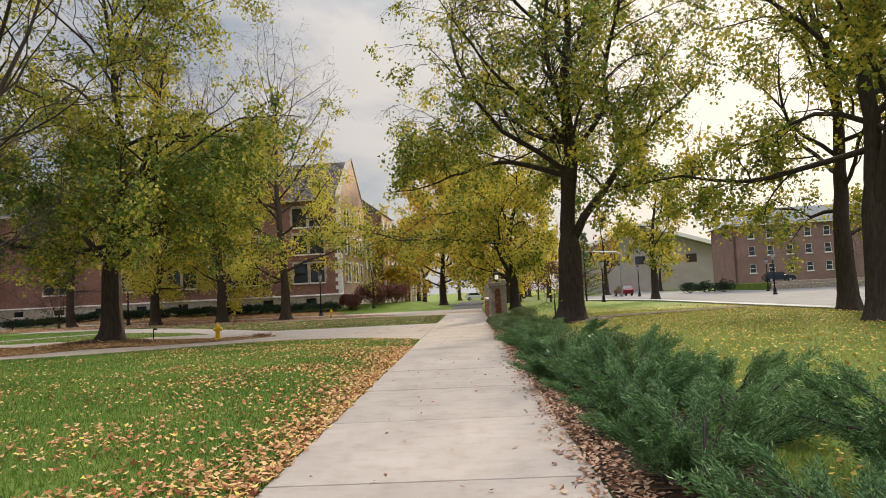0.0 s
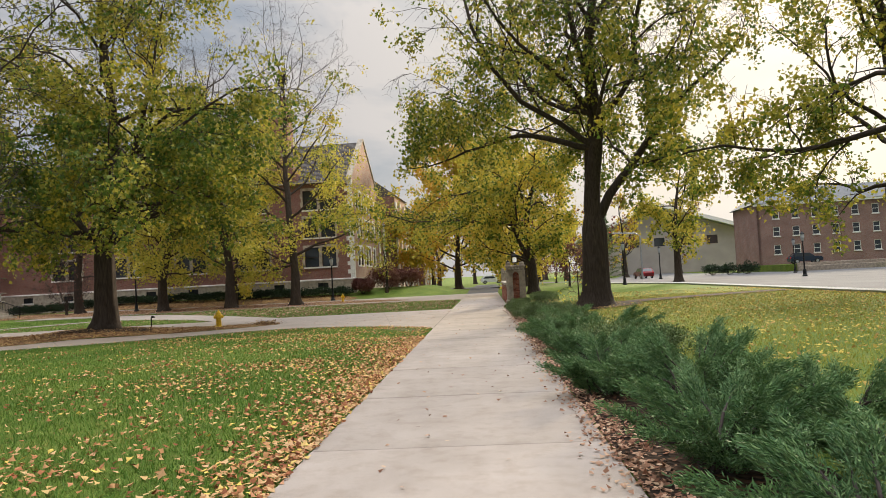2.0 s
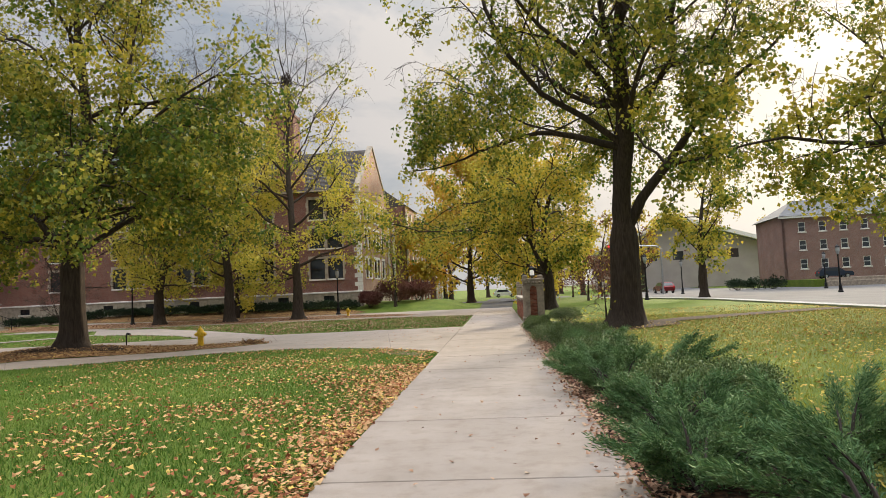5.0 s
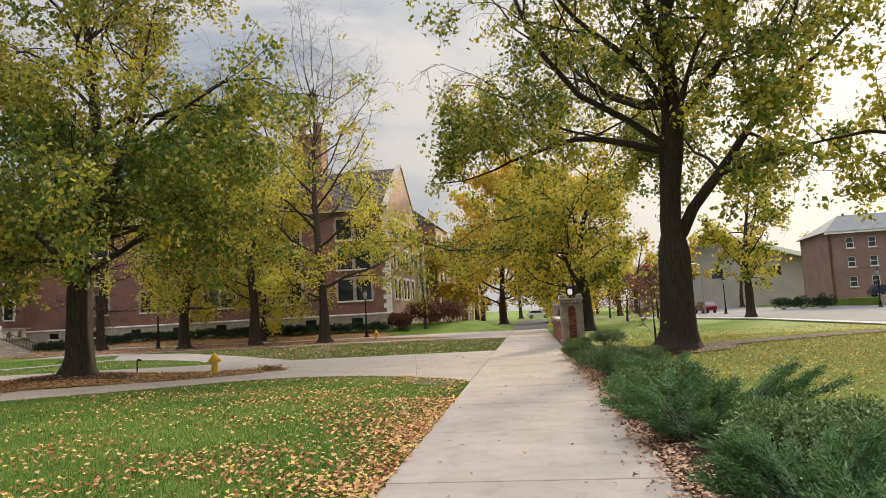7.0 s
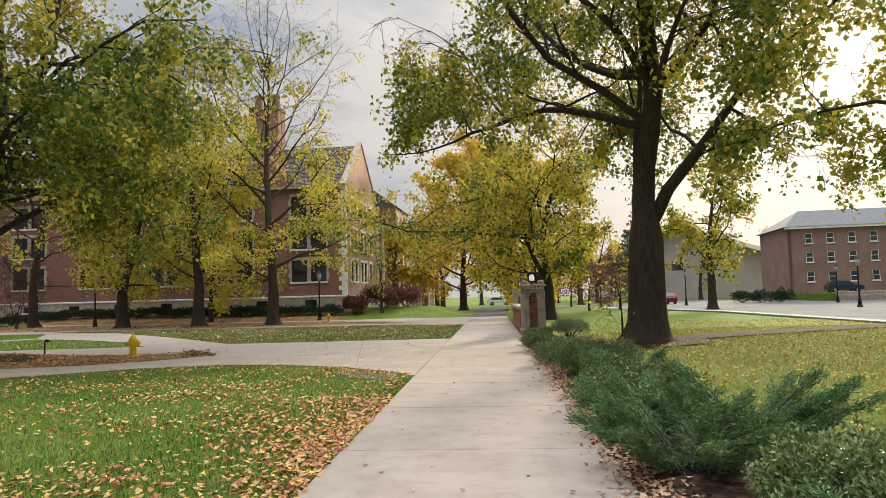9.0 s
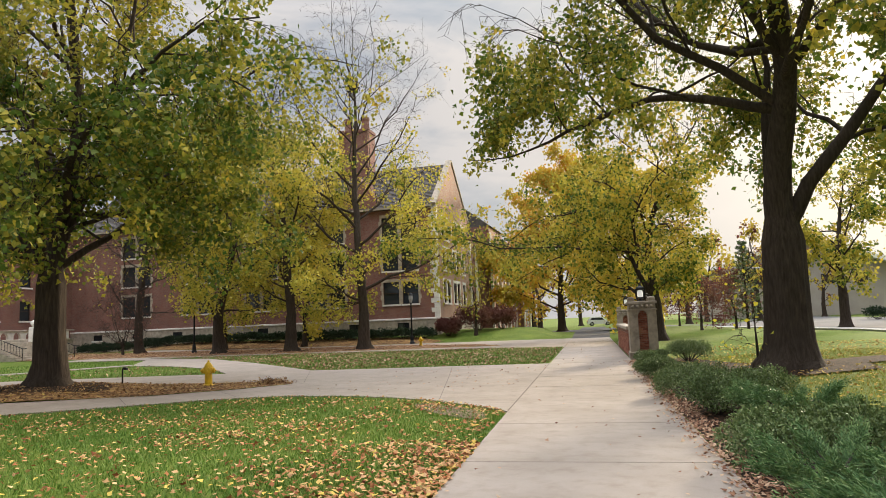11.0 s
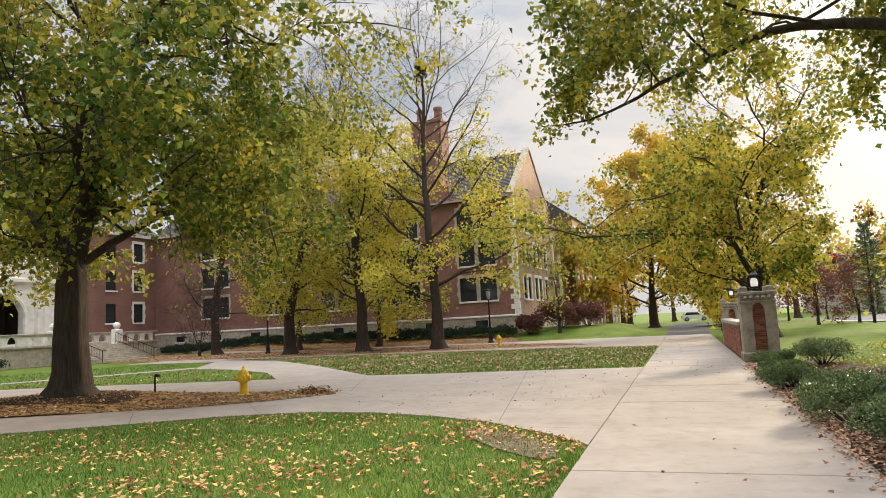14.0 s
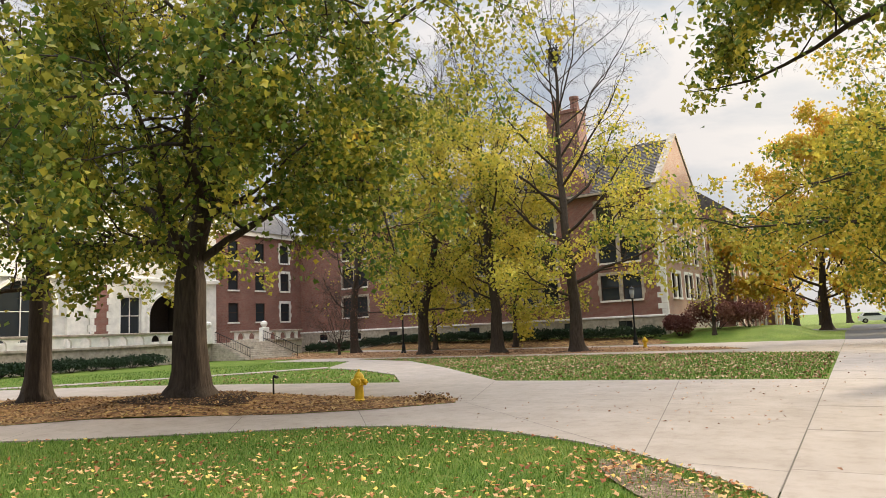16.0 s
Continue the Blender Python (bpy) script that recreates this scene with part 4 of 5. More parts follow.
    part("gutter", MB().box(-L, -0.3, -0.5, -0.3, ze - 0.3, ze - 0.12).turn(A0), M_STONE_OLD, hall)
    for xg in (-8.0, -24.0):
        dm = MB().prism([(xg - 2.0, ze - 0.3), (xg + 2.0, ze - 0.3), (xg + 2.0, ze + 0.8), (xg, ze + 3.4), (xg - 2.0, ze + 0.8)], 1, -0.02, 4.5)
        part("dormer", dm.turn(A0), M_BRICK, hall)
    ch = MB().box(-12.4, -9.0, 6.0, 8.2, 12, 23.0).box(-12.5, -8.9, 5.9, 8.3, 23.0, 23.35, 0.05)
    for x in (-11.9, -9.9):
        ch.lathe([(0.55, 23.3), (0.5, 23.6), (0.42, 24.4), (0.5, 24.6), (0.5, 24.85)], x + 0.25, 7.1, 10)
    part("chimney", ch.turn(A0), M_BRICK, hall, "tall brick chimney stack with two pots")
    # further wings receding beside the walk
    for k, (y0, y1, h, xo) in enumerate(((14.02, 24, 12.2, -0.8), (24.02, 34, 14.0, 0.6), (34.02, 52, 11.5, -0.6), (52.02, 60, 13.0, 0.7))):
        W = y1 - y0
        mw = A0 @ pose(xo, y0, 0, 0, 0, 90)
        hs = [(x, x + 0.95, z, z + 1.9) for z in (3.4, 6.4, 9.2) for x in np.arange(0.9, W - 1.2, 1.75)]
        part("wall", wall_open(MB(), W, 0.0, h, hs).turn(mw), M_BRICK_SUNLIT if k % 2 else M_BRICK, hall)
        for a, b, c, d in hs:
            part("window", MB().box(a, b, 0.2, 0.24, c, d).turn(mw), M_PANE, hall)
        part("wall", MB().box(xo - 10, xo - 0.01, y0, y0 + 0.4, 0, h).turn(A0), M_BRICK, hall)
        pk = MB().prism([(xo + 0.3, h), (xo - 5, h + 4.0), (xo - 10, h)], 1, y0, y1)
        part("roof", pk.turn(A0), M_SLATE, hall)
        for x in np.arange(0.0, W, 3.5):
            part("buttress", MB().box(x, x + 0.4, -0.25, 0, 0, h - 0.8, 0.1).turn(mw), M_STONE, hall)
    return hall


build_hall()


def arch_points(w, h, spring, n=8):
    """Outline of a pointed arch opening, from lower left round to lower right."""
    pts = [(-w / 2, 0), (-w / 2, spring)]
    for i in range(1, n + 1):
        t = i / n
        pts.append((-w / 2 + w / 2 * (1 - math.cos(t * 1.35)) / (1 - math.cos(1.35)) , spring + (h - spring) * math.sin(t * 1.35) / math.sin(1.35)))
    return pts + [(-x, z) for x, z in reversed(pts[:-1])]


B0 = A0 @ pose(-42.2, 0, 0, 0, 0, 90)      # west wing: x runs back to the corner from negative, y runs west


def build_west_wing():
    wing = empty("stone_hall", label="cream limestone and red brick entrance wing with pointed arch door", category="building")
    zb = 2.0
    m = B0
    # brick bay next to the inner corner, then the stone entrance front
    L1 = 12.5
    h1 = [(2.2 + k * 3.6, 3.5 + k * 3.6, z, z + 2.0) for k in range(3) for z in (3.6, 7.0, 10.2)]
    mb_ = m @ pose(-L1, 0, 0)
    part("wall", wall_open(MB(), L1, 0, 13.2, h1).turn(mb_), M_BRICK, wing)
    for a, b, c, d in h1:
        window(wing, mb_ @ pose(a, 0, c), b - a, d - c, M_DARK, M_STONE if a > 9 else None, 1, 2)
    part("cornice", MB().box(0, L1, -0.25, 0.2, 12.9, 13.5, 0.1).turn(mb_), M_STONE, wing)
    L2 = 30.0
    ms = m @ pose(-L1 - L2, -0.9, 0)
    h2 = [(22.6, 26.2, 1.9, 6.3), (19.9, 21.9, 2.6, 6.0), (9.4, 14.2, 2.2, 7.2), (2.4, 6.4, 2.2, 7.2)]
    h2 += [(x, x + 1.8, 9.2, 11.4) for x in (3, 8.2, 15, 23.6)]
    part("wall", wall_open(MB(), L2, 0, 13.8, h2, 0.7).turn(ms), M_STONE, wing, "cream limestone front")
    part("wall", MB().box(L2 - 0.02, L2, 0, 1.0, 0, 13.8).turn(ms), M_STONE, wing)
    part("cornice", MB().box(-0.2, L2 + 0.2, -0.3, 0.3, 7.4, 7.8, 0.1).turn(ms), M_STONE, wing)
    part("cornice", MB().box(-0.2, L2 + 0.2, -0.3, 0.3, 13.6, 14.1, 0.1).turn(ms), M_STONE, wing)
    part("brick_panel", MB().box(17.3, 18.9, -0.12, 0.05, 2.4, 7.0).turn(ms), M_BRICK, wing)
    for sx in (17.3, 18.9):
        for k in range(8):
            e = 0.34 if k % 2 else 0.18
            part("quoin", MB().box(sx - e, sx + e, -0.15, 0.0, 2.4 + k * 0.575, 2.4 + k * 0.575 + 0.56).turn(ms), M_STONE, wing)
    for x0 in (9.4, 2.4):
        w = 4.8 if x0 > 5 else 4.0
        gp = arch_points(w, 3.0, 0.6)
        part("window_arch", MB().tube([(x * 1.05 + x0 + w / 2, -0.08, z + 4.4) for x, z in gp], [0.22] * len(gp), 6).turn(ms), M_STONE, wing)
        for sgn in (0, 1):
            hf = len(gp) // 2
            tri = [(-w / 2, 3.0)] + gp[1:hf + 1]
            part("spandrel", MB().prism([((-x if sgn else x) + x0 + w / 2, z + 4.2) for x, z in tri], 1, 0.0, 0.5).turn(ms), M_STONE, wing)
    for x in (8.0, 15.4, 27.6):
        part("pinnacle", MB().box(x - 0.35, x + 0.35, -0.45, 0.0, 0, 8.6, 0.2).lathe([(0.3, 8.6), (0.12, 9.3), (0.02, 9.8)], x, -0.2, 6).turn(ms), M_STONE, wing)
    # pointed arch doorway
    ap = arch_points(3.6, 4.4, 2.2)
    half = len(ap) // 2
    sp = MB()
    left = [(-1.8, 4.4)] + ap[1:half + 1]
    right = [(1.8, 4.4)] + [(-x, z) for x, z in ap[1:half + 1]][::1]
    sp.prism([(x + 24.4, z + 1.9) for x, z in left], 1, 0.0, 0.6)
    sp.prism([(x + 24.4, z + 1.9) for x, z in right], 1, 0.0, 0.6)
    part("arch_spandrel", sp.turn(ms), M_STONE, wing)
    rib = MB().tube([(x * 1.08 + 24.4, -0.05, z * 1.04 + 1.9) for x, z in ap], [0.2] * len(ap), 6)
    part("arch_moulding", rib.turn(ms), M_STONE, wing)
    part("porch", MB().box(22.0, 26.8, 3.0, 3.2, 1.9, 6.6).box(22.0, 22.2, 0.7, 3, 1.9, 6.6).box(26.6, 26.8, 0.7, 3, 1.9, 6.6).turn(ms), M_DARK, wing, "dark recessed porch")
    for a, b, c, d in h2[1:]:
        window(wing, ms @ pose(a, 0, c), b - a, d - c, M_STONE, None, 2, 2, 0.3)
    part("roof", MB().prism([(-0.4, 13.4), (7, 18.5), (14.4, 13.4)], 0, -L1 - L2, 0).turn(m), M_SLATE, wing)
    part("wall", MB().box(-L1 - L2, 0, 13.5, 14, 0, 13.4).turn(m), M_BRICK, wing)
    part("wall", MB().box(-L1 - L2 - 0.4, -L1 - L2, -0.9, 14, 0, 13.4).turn(m), M_BRICK, wing)
    return wing


build_west_wing()


def build_terrace():
    """Stone terrace with an arched balustrade and steps in front of the west wing."""
    ter = empty("terrace", label="raised stone terrace with arched balustrade", category="terrace")
    X = -49.0
    part("platform", MB().box(X - 8, X, 34, 59.0, 0, 1.5).box(X - 8, X - 4.4, 65.0, 75.0, 0, 1.5).box(X - 8, X - 3.2, 59.0, 65.0, 0, 1.5), M_STONE_OLD, ter)
    part("top_rail", MB().box(X - 0.30, X + 0.14, 34, 58.9, 2.46, 2.62, 0.04).box(X - 4.70, X - 4.26, 65.2, 75.0, 2.46, 2.62, 0.04), M_PILLAR, ter, "grimy limestone rail")
    part("bottom_rail", MB().box(X - 0.26, X + 0.12, 34, 58.9, 1.5, 1.68, 0.03).box(X - 4.66, X - 4.28, 65.2, 75.0, 1.5, 1.68, 0.03), M_STONE_OLD, ter)
    # one bay: half a pier at each side and a round arch between them
    bay = MB()
    r, w, z0, zs, z1 = 0.42, 1.45, 1.68, 1.98, 2.46
    bay.box(X - 0.2, X + 0.06, 0, w / 2 - r, z0, zs).box(X - 0.2, X + 0.06, w / 2 + r, w, z0, zs)
    arch = [(w / 2 + r * math.cos(q), zs + r * math.sin(q)) for q in np.linspace(math.pi, 0, 11)]
    bay.prism([(0, z1), (0, zs)] + arch[:6] + [(w / 2, z1)], 0, X - 0.2, X + 0.06)
    bay.prism([(w / 2, z1)] + arch[5:] + [(w, zs), (w, z1)], 0, X - 0.2, X + 0.06)
    bay = bay.mesh("arched_bay")
    bay.materials.append(M_STONE)
    for x, y in [(0, 34 + w * k) for k in range(17)] + [(-4.4, 65.6 + w * k) for k in range(6)]:
        ob = new("arched_bay", bay)
        ob.parent = ter
        ob.location = (x, y, 0)
    for y in (58.75, 65.3):
        part("newel_post", MB().box(X - 0.4, X + 0.25, y - 0.33, y + 0.33, 1.5, 2.8, 0.05).lathe([(0.1, 2.8), (0.2, 2.87), (0.34, 3.1), (0.3, 3.3), (0.1, 3.43)], X - 0.1, y, 12), M_STONE, ter)
    st = empty("stone_steps", label="wide stone steps with black iron handrails", category="steps")
    n = 9
    for k in range(n):
        part("step", MB().box(X - 3.2, X + 4.2 - 0.40 * k, 59.05, 64.95, 0.167 * k, 0.167 * (k + 1) - 0.004, 0.015), M_STONE_OLD, st)
    part("cheek_wall", MB().box(X - 4.4, X + 0.6, 65.0, 65.5, 0, 1.75, 0.05), M_STONE_OLD, st)
    for y in (59.2, 64.8):
        rail = empty("handrail", label="black iron handrail along the stone steps", category="handrail", group="step handrails")
        top, bot = Vector((X + 0.3, y, 2.5)), Vector((X + 4.6, y, 1.0))
        part("rail", MB().tube([top, bot, bot + Vector((0.4, 0, 0))], [0.03] * 3, 6), M_IRON, rail)
        part("lower_rail", MB().tube([top - Vector((0, 0, 0.7)), bot - Vector((0, 0, 0.7))], [0.02] * 2, 5), M_IRON, rail)
        for t in np.linspace(0, 1, 16):
            p = top.lerp(bot, t)
            big = t in (0.0, 1.0)
            part("baluster", MB().tube([p, p - Vector((0, 0, 0.98 if big else 0.7))], [0.03 if big else 0.013] * 2, 5), M_IRON, rail)


build_terrace()


# distant arena walls: tan greyed and lightened, the haze is in the colour
M_PANEL_HAZED = plain("hazed_tan_panels", (0.36, 0.33, 0.30), 0.85, var=0.1, scale=0.4)


def build_far_buildings():
    # brick residence across the road
    m = pose(46.0, 118.0, 0, 0, 0, -6)
    res = empty("brick_residence", label="three-storey red brick residence with grey hipped roof", category="building")
    L, h = 62.0, 11.2
    holes = [(2.4 + 3.05 * k, 3.45 + 3.05 * k, z, z + 1.55) for k in range(19) for z in (2.7, 5.7, 8.6)]
    part("wall", wall_open(MB(), L, 0, h, holes).turn(m), M_BRICK_HAZED, res)
    for a, b, c, d in holes:
        window(res, m @ pose(a, 0, c), b - a, d - c, M_WHITE, None, 1, 2, 0.08)
    part("wall", MB().box(0, 0.4, 0.0, 15, 0, h).box(0, L, 14.6, 15, 0, h).box(L - 0.4, L, 0, 15, 0, h).turn(m), M_BRICK_HAZED, res)
    part("eaves", MB().box(-0.5, L + 0.5, -0.5, 0.0, h - 0.35, h, 0.05).turn(m), M_WHITE, res)
    part("roof", MB().add([(-0.6, -0.6, h), (L + 0.6, -0.6, h), (L + 0.6, 15.6, h), (-0.6, 15.6, h), (4, 7.5, h + 3.2), (L - 4, 7.5, h + 3.2)], [(0, 1, 5, 4), (2, 3, 4, 5), (1, 2, 5), (3, 0, 4), (3, 2, 1, 0)]).turn(m), M_SHINGLE, res)
    part("porch", MB().prism([(24, 4.2), (29, 4.2), (26.5, 6.0)], 1, -2.5, 0).box(24.3, 24.6, -2.4, -2.1, 0, 4.2).box(28.4, 28.7, -2.4, -2.1, 0, 4.2).turn(m), M_WHITE, res)
    wallm = MB().box(1, 60, -15.1, -14.6, -0.2, 0.75, 0.04).box(1, 60, -14.55, -14.15, -0.2, 1.2, 0.04)
    part("retaining_wall", wallm.turn(m), M_PILLAR, label="low stepped grey stone retaining wall along the pavement", category="wall", kind="structure")
    # arena hall with a sloping roof
    ar = empty("arena_hall", label="large tan hall with long sloping metal roof", category="building")
    ma = pose(25.0, 168.0, 0, 0, 0, -6)
    part("wall", MB().prism([(0, 0), (36, 0), (36, 9.5), (18, 15.5), (0, 9.5)], 1, 0, 60).turn(ma), M_PANEL_HAZED, ar)
    part("roof", MB().prism([(-2, 9.0), (18, 15.6), (38, 9.0), (38, 9.9), (18, 16.5), (-2, 9.9)], 1, -2, 62).turn(ma), M_WHITE, ar, "pale metal roof edge")
    for k in range(5):
        part("window", MB().box(4 + 6 * k, 6.4 + 6 * k, -0.06, 0.02, 6.5, 8.5).turn(ma), M_PANE, ar)


build_far_buildings()


# ---- gate pillars ----
def build_gate():
    m1, m2 = (1.45, 41.0), (1.45, 52.6)
    W, Hh = 1.25, 2.45
    slim = Matrix.Diagonal((0.84, 0.84, 0.91, 1.0))
    pil = empty("gate_pillar", pose(*m1, 0) @ slim, label="weathered limestone gate pillar with arched brick niche", category="pillar", group="gate pillars")
    niche = arch_points(0.42, 1.75, 1.5, 6)
    out = [(0, 0.25), (0, Hh), (W, Hh), (W, 0.25)]
    part("plinth", MB().box(-0.06, W + 0.06, -0.06, W + 0.06, 0, 0.3, 0.05), M_PILLAR, pil)
    body = MB().box(0, 0.41, 0, 0.3, 0.3, 2.05).box(0.84, W, 0, 0.3, 0.3, 2.05).box(0, W, 0.302, W, 0.3, 2.05)
    cx = W / 2
    ap = [(x + cx, z + 0.3) for x, z in niche]
    half = len(ap) // 2
    body.prism([(cx - 0.214, 2.05)] + [(x, z) for x, z in ap[1:half + 1]] + [(cx, 2.05)], 1, 0.0, 0.3)
    body.prism([(cx + 0.214, 2.05), (cx, 2.05)] + [(2 * cx - x, z) for x, z in reversed(ap[1:half + 1])], 1, 0.0, 0.3)
    part("shaft", body, M_PILLAR, pil)
    for r in range(23):
        z = 0.30 + r * 0.076
        for k in range(3):
            x = cx - 0.21 + k * 0.21 - (0.1 if r % 2 else 0)
            a, b = max(x, cx - 0.21), min(x + 0.2, cx + 0.21)
            if b - a > 0.03:
                part("brick", MB().box(a, b, 0.16, 0.25, z, z + 0.066), M_BRICKP, pil)
    part("niche_back", MB().box(cx - 0.212, cx + 0.212, 0.245, 0.3, 0.3, 2.04), M_PILLAR, pil)
    part("frieze", MB().box(-0.03, W + 0.03, -0.03, W + 0.03, 2.05, 2.12, 0.02).box(0.02, W - 0.02, 0.02, W - 0.02, 2.12, 2.34).box(-0.05, W + 0.05, -0.05, W + 0.05, 2.34, Hh, 0.03), M_PILLAR, pil)
    orn = MB()
    for k in range(5):
        orn.lathe([(0.02, 2.14), (0.07, 2.17), (0.09, 2.23), (0.05, 2.3), (0.01, 2.31)], 0.2 + k * 0.21, 0.0, 8)
    part("carving", orn, M_PILLAR, pil)
    for x in (0.02, W - 0.3):
        for y in (0.02, W - 0.3):
            part("merlon", MB().box(x, x + 0.28, y, y + 0.28, Hh, Hh + 0.2, 0.06), M_PILLAR, pil)
    copy_thing(pil, pose(*m2, 0) @ slim)
    small = Matrix.Diagonal((0.78, 0.78, 0.8, 1.0))
    lan = empty("lantern", pose(m1[0] + 0.42 * W, m1[1] + 0.42 * W, 0.91 * Hh) @ small, label="black iron lantern with white glass on a pillar", category="lantern", group="pillar lanterns")
    part("base", MB().lathe([(0.2, 0), (0.2, 0.04), (0.07, 0.07), (0.06, 0.12), (0.2, 0.14)], 0, 0, 12), M_IRON, lan)
    fr = MB()
    for sx in (-1, 1):
        for sy in (-1, 1):
            fr.tube([(0.17 * sx, 0.17 * sy, 0.13), (0.22 * sx, 0.22 * sy, 0.62)], [0.035, 0.035], 4)
    for z, w in ((0.15, 0.18), (0.58, 0.22)):
        fr.box(-w, w, -w - 0.02, -w + 0.02, z, z + 0.06).box(-w, w, w - 0.02, w + 0.02, z, z + 0.06).box(-w - 0.02, -w + 0.02, -w, w, z, z + 0.06).box(w - 0.02, w + 0.02, -w, w, z, z + 0.06)
    part("frame", fr, M_IRON, lan)
    part("glass", MB().lathe([(0.12, 0.16), (0.14, 0.3), (0.14, 0.48), (0.09, 0.56)], 0, 0, 12), M_LAMPGLASS, lan, "white frosted glass", smooth=True)
    part("cap", MB().lathe([(0.3, 0.64), (0.26, 0.7), (0.1, 0.78), (0.05, 0.84), (0.02, 0.9)], 0, 0, 4).turn(pose(0, 0, 0, 0, 0, 45)), M_IRON, lan)
    copy_thing(lan, pose(m2[0] + 0.42 * W, m2[1] + 0.42 * W, 0.91 * Hh) @ small)
    bw = empty("brick_wall", label="low red brick wall with limestone cap between pillars", category="wall")
    y0, y1 = m1[1] + 0.84 * W + 0.06, m2[1] - 0.06
    part("core", MB().box(1.44, 1.76, y0 + 0.002, y1 - 0.002, 0, 1.12), M_BRICK, bw)
    part("cap", MB().box(1.36, 1.84, y0 + 0.002, y1 - 0.002, 1.12, 1.26, 0.03), M_STONE_OLD, bw)
    bk = MB().box(0, 0.022, 0, 0.205, 0, 0.066).mesh("brick")
    bk.materials.append(M_BRICKP)
    n = 0
    for r in range(14):
        y = y0 + 0.01 - (0.107 if r % 2 else 0)
        while y < y1 - 0.22 and n < 560:
            if y >= y0:
                ob = new("brick", bk)
                ob.parent = bw
                ob.location = (1.42 - 0.003 * ((n * 7) % 3), y, 0.06 + r * 0.0755)
                n += 1
            y += 0.215


def pick_brick():
    m = Mat("brick_face", 0.88, spec=0.2)
    c = m.ramp(m.objrand(), [(0.0, (0.20, 0.07, 0.045)), (0.5, (0.29, 0.11, 0.07)), (1.0, (0.36, 0.17, 0.11))])
    m.color(m.mix(0.6, c, m.ramp(m.noise(30, 4), [(0.3, (0.7, 0.7, 0.7)), (0.7, (1.1, 1.1, 1.1))]), "MULTIPLY"))
    m.bump(m.noise(120, 3), 0.4, 0.004)
    return m.m


M_BRICKP = pick_brick()
build_gate()


# ---- hydrants, sign, lamps ----
def hydrant(x, y, s=1.0, rz=0.0):
    h = empty("fire_hydrant", pose(x, y, gz(x, y), 0, 0, rz), label="yellow enamelled cast-iron fire hydrant in fallen leaves", category="fire hydrant", group="yellow hydrants")
    h.scale = (s, s, s)
    part("barrel", MB().lathe([(0.17, -0.05), (0.17, 0.03), (0.115, 0.05), (0.105, 0.36), (0.14, 0.38), (0.14, 0.41), (0.12, 0.42), (0.12, 0.5)], 0, 0, 18), M_HYD, h, smooth=False)
    part("bonnet", MB().lathe([(0.155, 0.5), (0.155, 0.53), (0.13, 0.545), (0.115, 0.61), (0.075, 0.67), (0.04, 0.70), (0.03, 0.71), (0.03, 0.76), (0.01, 0.765)], 0, 0, 18), M_HYD, h)
    for k in range(8):
        a = k * math.pi / 4
        part("bolt", MB().lathe([(0.014, 0.49), (0.014, 0.545)], 0.14 * math.cos(a), 0.14 * math.sin(a), 6), M_HYD, h)
    for a, r, ln in ((180, 0.06, 0.2), (0, 0.06, 0.2), (-90, 0.085, 0.22)):
        noz = MB().lathe([(r, 0.08), (r, ln - 0.07), (r * 1.3, ln - 0.06), (r * 1.3, ln - 0.01), (r * 0.4, ln), (r * 0.35, ln + 0.035)], 0, 0, 12).turn(pose(0, 0, 0.45, 0, 90, a))
        part("nozzle", noz, M_HYD, h)


hydrant(-12.1, 33.2, 1.06, 20)
hydrant(-13.0, 64.5, 0.98, 60)


def build_sign():
    s = empty("garden_stake", pose(-15.4, 33.4, gz(-15.4, 33.4) - 0.02), label="short black metal stake with tilted head", category="marker")
    part("post", MB().tube([(0, 0, -0.05), (0, 0, 0.52)], [0.028, 0.026], 8), M_IRON, s)
    part("head", MB().box(-0.09, 0.06, -0.04, 0.04, 0.5, 0.58, 0.02).turn(pose(0, 0, 0, 0, 12, 0)), M_IRON, s)


build_sign()


M_GLOBE = plain("unlit_grey_lamp_glass", (0.34, 0.35, 0.35), 0.25, var=0.08, bump=0)


def street_lamp(x, y, h=4.2):
    z = gz(x, y)
    s = empty("street_lamp", pose(x, y, z), label="black post lamp with unlit grey lantern head", category="street lamp", group="black post lamps")
    part("base", MB().lathe([(0.24, -0.05), (0.24, 0.12), (0.17, 0.2), (0.15, 0.6), (0.09, 0.75)], 0, 0, 10), M_IRON, s)
    part("post", MB().lathe([(0.08, 0.7), (0.06, h - 0.8), (0.1, h - 0.75), (0.05, h - 0.65)], 0, 0, 10), M_IRON, s)
    part("globe", MB().lathe([(0.1, h - 0.65), (0.19, h - 0.3), (0.19, h - 0.05), (0.15, h)], 0, 0, 10), M_GLOBE, s, smooth=True)
    part("cap", MB().lathe([(0.24, h), (0.2, h + 0.08), (0.06, h + 0.2), (0.02, h + 0.3)], 0, 0, 10), M_IRON, s)


for x, y in ((14.6, 73.5), (-15.3, 70.5), (-33.5, 66.0), (32.0, 72.0), (24.0, 96.0), (40.0, 92.0), (44.0, 66.0)):
    street_lamp(x, y)


# ---- cars, sapling, conifer ----
M_RED = plain("dark_red_paint", (0.16, 0.02, 0.02), 0.25, 0.2, var=0.05, bump=0)
M_NAVY = plain("dark_blue_paint", (0.02, 0.03, 0.05), 0.25, 0.2, var=0.05, bump=0)
M_SILV = plain("white_car_paint", (0.7, 0.71, 0.72), 0.25, 0.1, var=0.03, bump=0)
M_TYRE = plain("tyre_rubber", (0.015, 0.015, 0.015), 0.9, bump=0)
